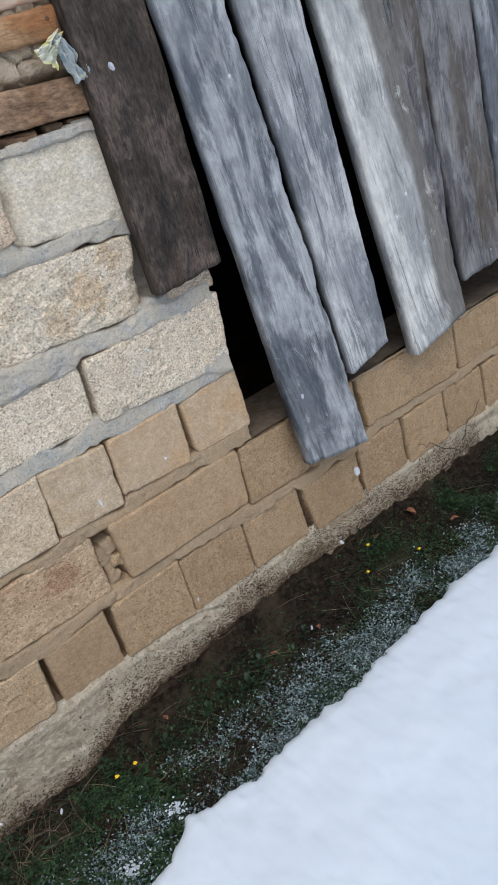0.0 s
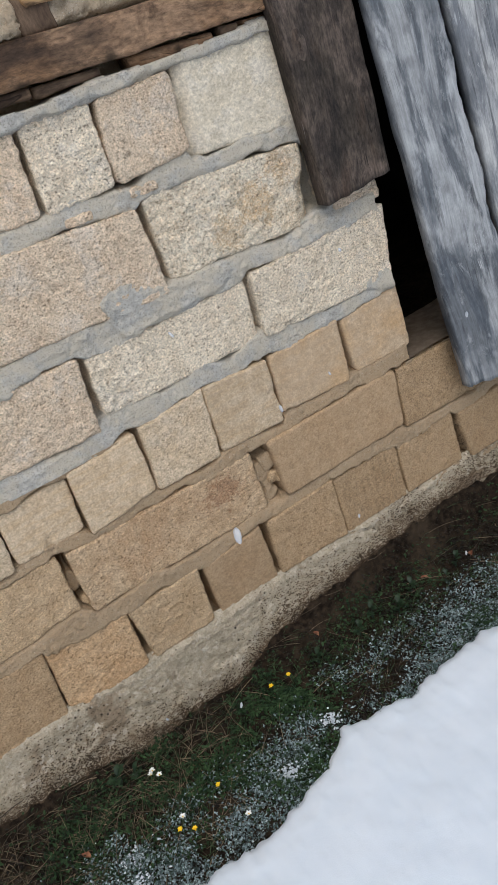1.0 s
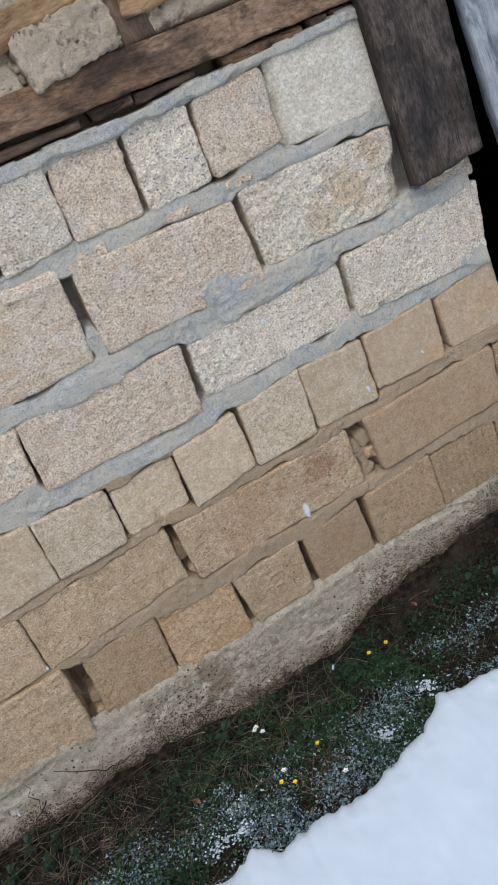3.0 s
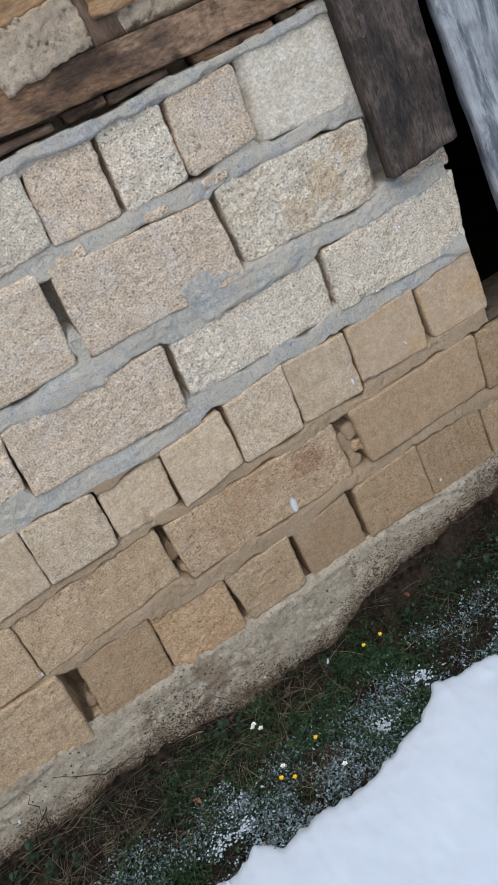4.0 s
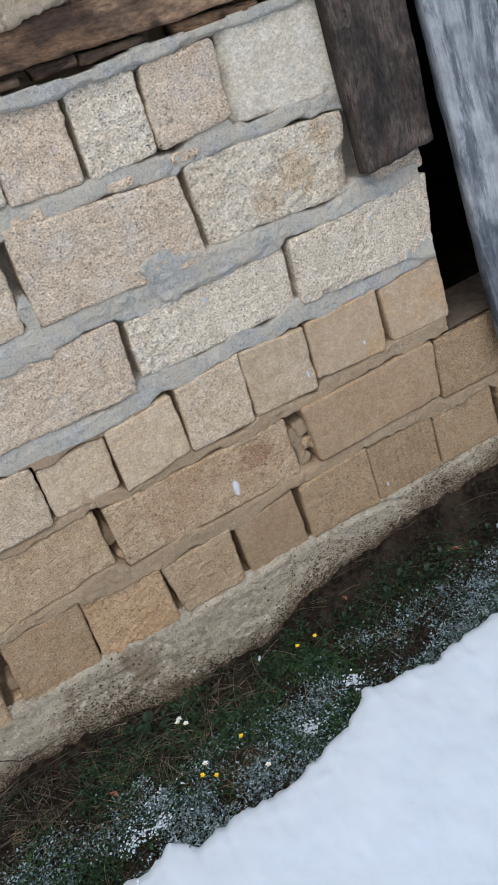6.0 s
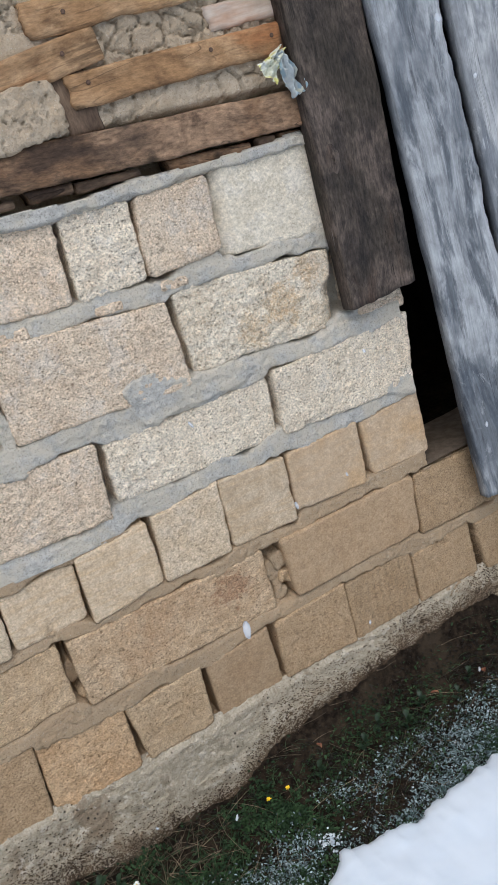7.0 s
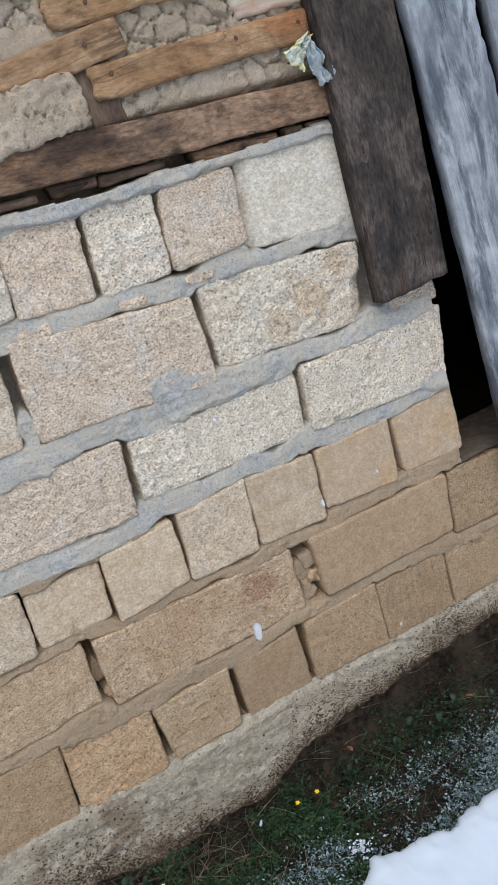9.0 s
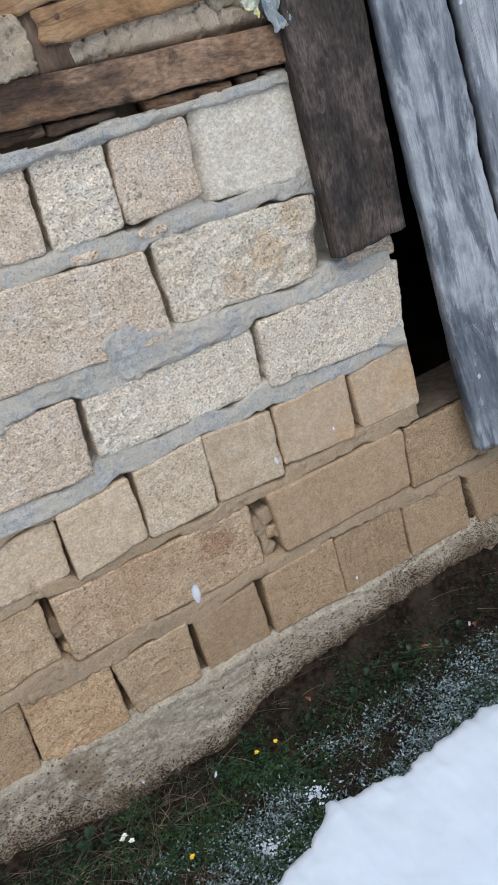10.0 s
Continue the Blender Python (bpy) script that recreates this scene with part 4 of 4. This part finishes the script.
def clod_mesh(w, h, d, seed, step=0.0045):
    """A clod of dried mud pressed into the wall."""
    me = stone_mesh(w, h, d, min(w, h) * 0.22, 0.0032, seed, 0.0, step)
    for v in me.vertices:
        x, z = v.co.x, v.co.z
        v.co.x += 0.007 * noise.noise((x * 30 + seed, z * 30, 1.0)) + 0.003 * noise.noise((x * 110 + seed, z * 110, 2.0))
        v.co.z += 0.007 * noise.noise((x * 30 + seed, z * 30, 5.0)) + 0.003 * noise.noise((x * 110 + seed, z * 110, 6.0))
        rift = abs(noise.noise((x * 34 + seed, z * 34, 13.0)))
        v.co.y += 0.006 * noise.noise((x * 24 + seed, z * 24, 9.0)) + 0.010 * max(0.0, 1 - rift / 0.03)
    return me


CLODS = [(-.278, -.095, 1.405, 1.497, -.022, -6), (-.395, -.285, 1.388, 1.452, -.006, -6)]
for k, (x0, x1, z0, z1, out, turn) in enumerate(CLODS):
    put("mud_clod", clod_mesh(x1 - x0, z1 - z0, 0.05 - min(out, 0), 1200 + 23 * k), M_MUD, lath_wall, m=pose((x0 + x1) / 2, out, z0 - 1.3, 0, turn, 0))

# ---- crumpled foil wrapper stuck beside the post ----
def fan_mesh(length, narrow, wide, seed_p, pleats):
    """A pleated sheet of foil, pinched at z = 0 and spread at its far end."""
    n, m = 22, 25
    U, V = np.meshgrid(np.linspace(-1, 1, m), np.linspace(0, 1, n))
    half = narrow + (wide - narrow) * V ** 1.3
    X = U * half + 0.003 * fbm(U * 2 + 4, V * 4, seed_p, 3) * V
    Z = V * length * (1 - 0.10 * U * U) + 0.004 * fbm(U * 3, V * 3 + 6, seed_p + 2, 3) * V
    Y = 0.0045 * np.sin(U * pleats) * (0.3 + V) + 0.009 * fbm(U * 3, V * 6, seed_p + 4, 3)
    return solid("foil", np.stack([X, Y, Z], -1).reshape(-1, 3), grid_faces(n, m), smooth=False)


def foil(name, a, b, c):
    s = Nodes(name)
    tint = s.mix(s.band(s.noise(30, 2), 0.50, 0.56), a, b)
    tint = s.mix(s.band(s.noise(45, 2), 0.56, 0.62), tint, c)
    return s.done(tint, 0.38, ((s.noise(120, 3), 0.3, 0.003),), 0.6)


M_FOIL_A = foil("white_yellow_foil", (0.62, 0.62, 0.50), (0.56, 0.52, 0.17), (0.66, 0.66, 0.60))
M_FOIL_B = foil("silver_blue_foil", (0.46, 0.49, 0.49), (0.28, 0.37, 0.42), (0.62, 0.61, 0.50))
wrapper = empty("wrapper", (0.338, -0.018, 1.466))
tagged(wrapper, "crumpled white, yellow and silver foil wrapper stuck behind the post", "wrapper")
put("flap", fan_mesh(0.070, 0.007, 0.025, 33, 6), M_FOIL_A, wrapper, "white and yellow pleated end", pose(0.002, 0, 0, 8, -130, 0))
put("flap", fan_mesh(0.084, 0.012, 0.017, 43, 9), M_FOIL_B, wrapper, "crinkled silver end", pose(-0.010, -0.006, -0.006, 8, 164, 0))

# ---- plants ----
rng = np.random.RandomState(5)


def scatter(count, x0, x1, weight):
    """Places on the bare strip, thinned by a weight between 0 and 1."""
    out = []
    while len(out) < count:
        x = rng.uniform(x0, x1, 4000)
        far = snow_edge(x)
        y = -0.012 + (far - 0.0 + 0.012) * rng.uniform(0, 1.06, 4000)
        keep = rng.uniform(0, 1, 4000) < weight(x, y, (y / far))
        out += list(zip(x[keep], y[keep]))
    P = np.array(out[:count])
    return np.column_stack([P, ground_z(P[:, 0], P[:, 1])])


def leaf_cloud(P, size, height, fold_a=0.35, shape=0.55):
    """Small folded leaves, one at every place, as one mesh."""
    verts, faces = [], []
    tall = 0.5 + 1.1 * np.clip(vn(P[:, 0] * 14, P[:, 1] * 14, 63), 0, 1)
    for (x, y, z), lift in zip(P, tall):
        s = size * rng.uniform(0.5, 1.35)
        a, tip, side = rng.uniform(0, 2 * np.pi), rng.uniform(-0.5, 0.75), rng.uniform(-0.6, 0.6)
        h = z + height * rng.uniform(0, 1) ** 1.4 * lift
        d = np.array([np.cos(a) * np.cos(tip), np.sin(a) * np.cos(tip), np.sin(tip)])
        r = np.array([-np.sin(a), np.cos(a), side]) * shape * s * 0.5
        up = np.array([0, 0, fold_a * s * 0.5])
        b = np.array([x, y, h])
        k = len(verts)
        verts += [b, b + d * s * 0.35 + r + up, b + d * s * 0.75 + r * 0.75 + up, b + d * s, b + d * s * 0.75 - r * 0.75 + up, b + d * s * 0.35 - r + up, b + d * s * 0.55]
        faces += [(k, k + 6, k + 1), (k + 1, k + 6, k + 2), (k + 2, k + 6, k + 3), (k + 3, k + 6, k + 4), (k + 4, k + 6, k + 5), (k + 5, k + 6, k)]
    return solid("leaves", verts, faces, smooth=False)


def blade_cloud(P, length, width, flat=0.5, curl=1.2):
    """Bent grass blades as thin three-sided strands."""
    verts, faces = [], []
    for x, y, z in P:
        L = length * rng.uniform(0.4, 1.3)
        a, rise, bend = rng.uniform(0, 2 * np.pi), rng.uniform(0.05, 1.2) * (1 - flat) + 0.06, rng.uniform(-curl, curl)
        p = np.array([x, y, z - 0.002])
        k0 = len(verts)
        for i in range(5):
            f = i / 4
            w = width * (1 - 0.8 * f)
            side = np.array([-np.sin(a), np.cos(a), 0]) * w
            verts += [p + side, p - side, p + np.array([0, 0, w])]
            a += bend / 4
            rr = rise * (1 - 1.1 * f)
            p = p + np.array([np.cos(a) * np.cos(rr), np.sin(a) * np.cos(rr), np.sin(rr)]) * L / 4
            p[2] = max(p[2], z - 0.002)
            p[1] = min(p[1], -0.022)
        for i in range(4):
            for j in range(3):
                b, c = k0 + 3 * i, (j + 1) % 3
                faces.append((b + j, b + c, b + 3 + c, b + 3 + j))
    return solid("blades", verts, faces)


def patch_noise(x, y, s, sc=9):
    return 0.5 + 0.5 * fbm(x * sc, y * sc, s, 2)


P = scatter(46000, -1.5, 1.8, lambda x, y, r: np.clip(patch_noise(x, y, 7) * 1.3 - 0.15, 0, 1) * (0.12 + 0.88 * ramp(patch_noise(x, y, 57, 5), 0.40, 0.52)) * ramp(r, 0.0, 0.22) * (0.40 + 0.60 * ramp(x, -0.6, -0.1) + 0.5 * ramp(-x, 0.85, 1.05)))
tagged(put("ground_cover", leaf_cloud(P, 0.0082, 0.034), M_LEAF), "low dark green creeping plants on the soil", "plants", kind="stuff")
P = scatter(26000, -1.5, 1.8, lambda x, y, r: np.clip(patch_noise(x, y, 17) * 1.4 - 0.25, 0, 1) * ramp(r, -0.02, 0.24))
tagged(put("withered_cover", leaf_cloud(P, 0.0075, 0.020, 0.3, 0.5), M_LEAF_DULL), "withered brownish purple little leaves on the soil", "plants", kind="stuff")
P = scatter(4200, -1.5, 1.8, lambda x, y, r: np.clip(patch_noise(x, y, 27, 6) * 1.3, 0, 1) * ramp(r, -0.02, 0.2) * (1 - 0.5 * ramp(r, 0.8, 1.0)))
tagged(put("grass", blade_cloud(P, 0.05, 0.0009, 0.3), M_GRASS), "thin green grass growing along the wall", "grass", kind="stuff")
P = scatter(1700, -1.5, 1.8, lambda x, y, r: (0.12 + 0.88 * ramp(-x, 0.18, 0.45)) * ramp(r, -0.05, 0.08) * (1 - ramp(r, 0.72, 1.0)))
tagged(put("dry_grass", blade_cloud(P, 0.11, 0.0010, 0.72, 0.5), M_STRAW), "tangled dry straw-coloured grass beside the footing", "grass", kind="stuff")


def crumbs(P, size, lift):
    """Little flattened lumps of snow."""
    verts, faces = [], []
    for x, y, z in P:
        s = size * rng.uniform(0.35, 1.5) ** 1.3
        h = z + lift * rng.uniform(0.1, 1)
        k, m = len(verts), 6
        verts.append((x, y, h + s * 0.45))
        a0 = rng.uniform(0, 6)
        for i in range(m):
            a, q = a0 + i * 2 * np.pi / m, s * rng.uniform(0.55, 1.1)
            verts.append((x + q * np.cos(a), y + q * np.sin(a), h + s * rng.uniform(-0.1, 0.15)))
        verts.append((x, y, h - s * 0.4))
        for i in range(m):
            j = (i + 1) % m
            faces += [(k, k + 1 + i, k + 1 + j), (k + m + 1, k + 1 + j, k + 1 + i)]
    return solid("crumbs", verts, faces)


def frost(x, y, r):
    cushion = np.exp(-(((x + 0.578) / 0.035) ** 2 + ((y + 0.292) / 0.03) ** 2))
    return np.clip(np.clip(patch_noise(x, y, 47, 11) * 1.6 - 0.22, 0, 1) * ramp(r, 0.40, 0.86) + 1.2 * cushion, 0, 1)


seats = scatter(360, -1.5, 1.8, frost)
tufts = np.repeat(seats, 16, axis=0)
off = rng.normal(0, 0.008, (len(tufts), 2))
tufts[:, :2] += off
tufts[:, 2] += 0.014 * np.exp(-(off ** 2).sum(1) / 0.00012) * rng.uniform(0.4, 1.0, len(tufts))
tufts = np.concatenate([tufts, scatter(30000, -1.5, 1.8, frost) + (0, 0, 0.008)])
tagged(put("frosted_leaves", leaf_cloud(tufts, 0.0062, 0.026, 0.3, 0.5), M_FROST), "little leaves whitened by powder snow", "plants", kind="stuff")
tagged(put("snow_dusting", crumbs(scatter(700, -1.5, 1.8, frost) + (0, 0, 0.012), 0.0010, 0.02), M_DUST), "powder snow sprinkled on the little leaves", "snow", kind="stuff")


P = scatter(170, -1.5, 1.8, lambda x, y, r: np.clip(patch_noise(x, y, 57, 8) * 2 - 0.9, 0, 1) * ramp(r, 0.80, 1.0))
for x, y, wide in ((-.579, -.281, .020), (-.60, -.335, .018), (-.10, -.285, .012), (-.66, -.33, .02), (-.24, -.33, .014)):
    heap = np.column_stack([rng.normal(x, wide, 80), rng.normal(y, wide * 0.7, 80)])
    P = np.concatenate([P, np.column_stack([heap, ground_z(heap[:, 0], heap[:, 1]) + 0.016])])
tagged(put("snow_crumbs", crumbs(P, 0.0026, 0.008), M_DUST), "loose crumbs of snow along the snow edge", "snow", kind="stuff")


n_crumb = 46000
cx = rng.uniform(-1.3, 1.3, n_crumb)
cz = bank(cx) - 0.022 + rng.exponential(0.036, n_crumb) * (0.45 + np.clip(vn(cx * 8, cx * 0, 87) + 0.3, 0, 1.4) * (0.8 + 0.5 * ramp(cx, -0.1, 0.2)))
ci, ck = np.clip(((cx + 1.7) / 0.0042).astype(int), 0, len(fx) - 1), np.clip(((cz + 0.10) / 0.0038).astype(int), 0, len(fz) - 1)
soil_bits = crumbs(np.column_stack([cx, FY[ck, ci] - 0.0005, cz]), 0.0018, 0.0)
tagged(put("splashed_soil", soil_bits, M_SPLASH), "dark soil crumbs splashed on the foot of the concrete", "soil", kind="stuff")


def weed(x, y, leaves, size, seed_w, label):
    """A rosette of broad leaves."""
    root = empty("weed", (x, y, float(ground_z(x, y))))
    tagged(root, label, "weed", "broad-leaved weeds by the wall")
    r = np.random.RandomState(seed_w)
    for i in range(leaves):
        s = size * r.uniform(0.7, 1.2)
        n = 7
        t = np.linspace(0, 1, n)
        w = s * 0.32 * np.sin(np.pi * np.clip(t * 0.92 + 0.06, 0, 1)) ** 0.8
        verts = []
        for k in range(n):
            up = 0.35 * s * math.sin(t[k] * 2.2)
            for e, lift in ((-1, 0.12), (-0.5, 0.03), (0, 0), (0.5, 0.03), (1, 0.12)):
                verts.append((e * w[k] * (1 + 0.12 * r.uniform(-1, 1)), s * t[k], up + lift * w[k] + 0.02 * s * r.uniform(-1, 1)))
        me = solid("leaf", verts, grid_faces(n, 5))
        put("leaf", me, M_WEED, root, m=pose(0, 0, 0.004 + 0.004 * i, r.uniform(-5, 25), 0, i * 360 / leaves + r.uniform(-25, 25)))
    return root


WEEDS = [(-.535, -.080, 6, .036), (-.50, -.095, 5, .024), (-1.08, -.10, 9, .030), (-1.0, -.13, 9, .026), (-1.17, -.16, 9, .030), (-1.12, -.05, 9, .030), (-.97, -.09, 8, .024), (-1.06, -.19, 9, .028), (-1.03, -.06, 9, .026), (-1.10, -.14, 9, .026), (-.94, -.15, 7, .022), (-1.14, -.09, 8, .028), (.16, -.10, 7, .024), (.10, -.13, 7, .022), (.22, -.13, 7, .024), (-.02, -.12, 6, .020), (.36, -.15, 7, .022), (.28, -.11, 7, .022), (.42, -.12, 7, .022)]
for k, (x, y, nl, size) in enumerate(WEEDS):
    weed(x, y, nl + 3, size * 0.75, 60 + k, "dark green broad-leaved weed growing at the wall foot")


def flower(x, y, height, size, petals, mat, seed_f, label, tip=0.3):
    root = empty("flower", (x, y, float(ground_z(x, y))))
    tagged(root, label, "flower", "small flowers in the strip")
    r = np.random.RandomState(seed_f)
    dx, dy = r.uniform(-0.3, 0.3) * height, r.uniform(-0.5, 0.1) * height
    ring = [(math.cos(a) * 0.0009, math.sin(a) * 0.0009) for a in (0, 2.1, 4.2)]
    verts = [(p + dx * f * f, q + dy * f * f, height * f) for f in (0, 0.35, 0.7, 1.0) for p, q in ring]
    faces = [(3 * i + j, 3 * i + (j + 1) % 3, 3 * i + 3 + (j + 1) % 3, 3 * i + 3 + j) for i in range(3) for j in range(3)]
    put("stem", solid("stem", verts, faces), M_STEM, root)
    for i in range(petals):
        n = 5
        t = np.linspace(0, 1, n)
        w = size * 0.36 * np.sin(np.pi * np.clip(0.12 + 0.8 * t, 0, 1))
        vs = [(e * w[k], size * t[k], size * 0.25 * math.sin(t[k] * 2.4) + abs(e) * 0.1 * w[k]) for k in range(n) for e in (-1, 0, 1)]
        put("petal", solid("petal", vs, grid_faces(n, 3)), mat, root, m=pose(dx, dy, height, 25 + r.uniform(-10, 10), 0, i * 360 / petals + r.uniform(-12, 12)))
    bm = bmesh.new()
    bmesh.ops.create_icosphere(bm, subdivisions=1, radius=size * 0.28)
    me = bpy.data.meshes.new("heart")
    bm.to_mesh(me)
    bm.free()
    put("heart", me, M_YELLOW, root, m=pose(dx, dy, height + size * 0.12))
    return root


YELLOWS = [(-.372, -.255, .030), (-.478, -.283, .030), (-.452, -.308, .030), (-.098, -.122, .035), (-.142, -.112, .03), (.735, -.045, .05), (.852, -.125, .03), (.685, -.095, .03)]
for k, (x, y, h) in enumerate(YELLOWS):
    flower(x, y, h, 0.0072, 6, M_YELLOW, 80 + k, "small yellow flower on a thin green stem")
for k, (x, y, h) in enumerate([(-.478, -.128, .035), (-.458, -.120, .042), (-.452, -.142, .035), (-.47, -.27, .045), (-.35, -.355, .025)]):
    flower(x, y, h, 0.008, 5, M_PETAL, 120 + k, "small white flower among the leaves")


def fallen(x, y, size, turn, seed_l):
    """A curled dead leaf."""
    n, m = 9, 7
    T, E = np.meshgrid(np.linspace(0, 1, n), np.linspace(-1, 1, m), indexing="ij")
    W = size * 0.34 * np.sin(np.pi * np.clip(0.04 + 0.94 * T, 0, 1)) * (1 + 0.15 * vn(T * 6, E, seed_l))
    X, Y, Z = E * W, size * (T - 0.5), 0.25 * size * E ** 2 * 0.6 + 0.1 * size * np.sin(T * 4) + 0.03 * size * vn(T * 5, E * 3, seed_l + 1)
    me = solid("dead_leaf", np.stack([X, Y, Z], -1).reshape(-1, 3), grid_faces(n, m))
    ob = put("dead_leaf", me, M_DEAD, m=pose(x, y, float(ground_z(x, y)) + 0.016, 12, 15, turn))
    tagged(ob, "curled reddish brown dead leaf on the plants", "leaf", "dead leaves on the strip")


for k, (x, y, sz, tn) in enumerate([(.93, -.03, .045, 20), (.80, -.03, .04, 110), (.33, -.10, .02, 60), (.02, -.06, .018, 10), (.47, -.12, .02, 150), (1.02, -.12, .03, 80), (-.66, -.2, .022, 40)]):
    fallen(x, y, sz, tn, 140 + k)


def twig(points, radius, label):
    cu = bpy.data.curves.new("twig", "CURVE")
    cu.dimensions, cu.bevel_depth, cu.bevel_resolution = "3D", radius, 2
    for line in points:
        sp = cu.splines.new("POLY")
        sp.points.add(len(line) - 1)
        for i, p in enumerate(line):
            sp.points[i].co = (*p, 1)
            sp.points[i].radius = 1 - 0.7 * i / len(line)
    ob = new("twig", cu)
    cu.materials.append(M_TWIG)
    tagged(ob, label, "twig", "thin twigs by the footing")
    return ob


def crooked(p, q, seed_t, n=9, amp=0.012):
    r = np.random.RandomState(seed_t)
    p, q = np.array(p), np.array(q)
    return [tuple(p + (q - p) * i / (n - 1) + amp * r.uniform(-1, 1, 3) * math.sin(math.pi * i / (n - 1)) * (1, 0.3, 1)) for i in range(n)]


twig([crooked((-.966, -.03, .0), (-.971, -.022, .154), 1, 9, 0.016), crooked((-.955, -.024, .082), (-1.008, -.024, .035), 2, 6)], 0.0017, "dry dark twig leaning on the concrete footing")
twig([crooked((-.89, -.04, -.01), (-.811, -.022, .063), 4), crooked((-.811, -.022, .063), (-.905, -.022, .142), 5, 6, 0.006), crooked((-.811, -.022, .063), (-.725, -.022, .063), 3, 6, 0.006)], 0.0015, "thin dry twig lying against the footing")
twig([crooked((1.10, -.05, .05), (1.075, -.03, .20), 6), crooked((1.09, -.04, .13), (1.28, -.03, .15), 7, 9, 0.02), crooked((1.13, -.035, .169), (1.02, -.03, .24), 8), crooked((1.2, -.03, .16), (1.3, -.03, .25), 10)], 0.0016, "thin bare twig in front of the stones")
twig([crooked((.325, -.215, .022), (.415, -.182, .034), 9, 7, 0.004)], 0.0022, "short pale stick lying on the soil")

# ---- snowflakes in the air ----
def flake_material():
    s = Nodes("airy_snowflake")
    mat = s.done((0.80, 0.83, 0.87), 0.8, (), 0.1)
    s.bsdf.inputs["Alpha"].default_value = 0.4
    return mat


fr = np.random.RandomState(9)
verts, faces = [], []
for _ in range(55):
    c = np.array([fr.uniform(-1.1, 1.5), fr.uniform(-0.95, -0.08), fr.uniform(0.05, 1.55)])
    size, long, tip = fr.uniform(0.0016, 0.0042), fr.uniform(1.2, 2.4), fr.uniform(-0.5, 0.5)
    k, rings, m = len(verts), 5, 8
    for i in range(rings):
        f = math.pi * (i + 0.5) / rings
        for a in range(m):
            q = size * math.sin(f) * fr.uniform(0.7, 1.15)
            x, y, z = q * math.cos(a * 2 * math.pi / m), q * math.sin(a * 2 * math.pi / m), size * long * math.cos(f)
            verts.append(c + (x + tip * z, y, z))
    for i in range(rings - 1):
        faces += [(k + i * m + a, k + i * m + (a + 1) % m, k + (i + 1) * m + (a + 1) % m, k + (i + 1) * m + a) for a in range(m)]
    faces += [tuple(k + a for a in range(m)), tuple(k + (rings - 1) * m + a for a in range(m))[::-1]]
tagged(put("falling_snow", solid("falling_snow", verts, faces), flake_material()), "white snowflakes drifting in the air before the wall", "snow", kind="stuff")
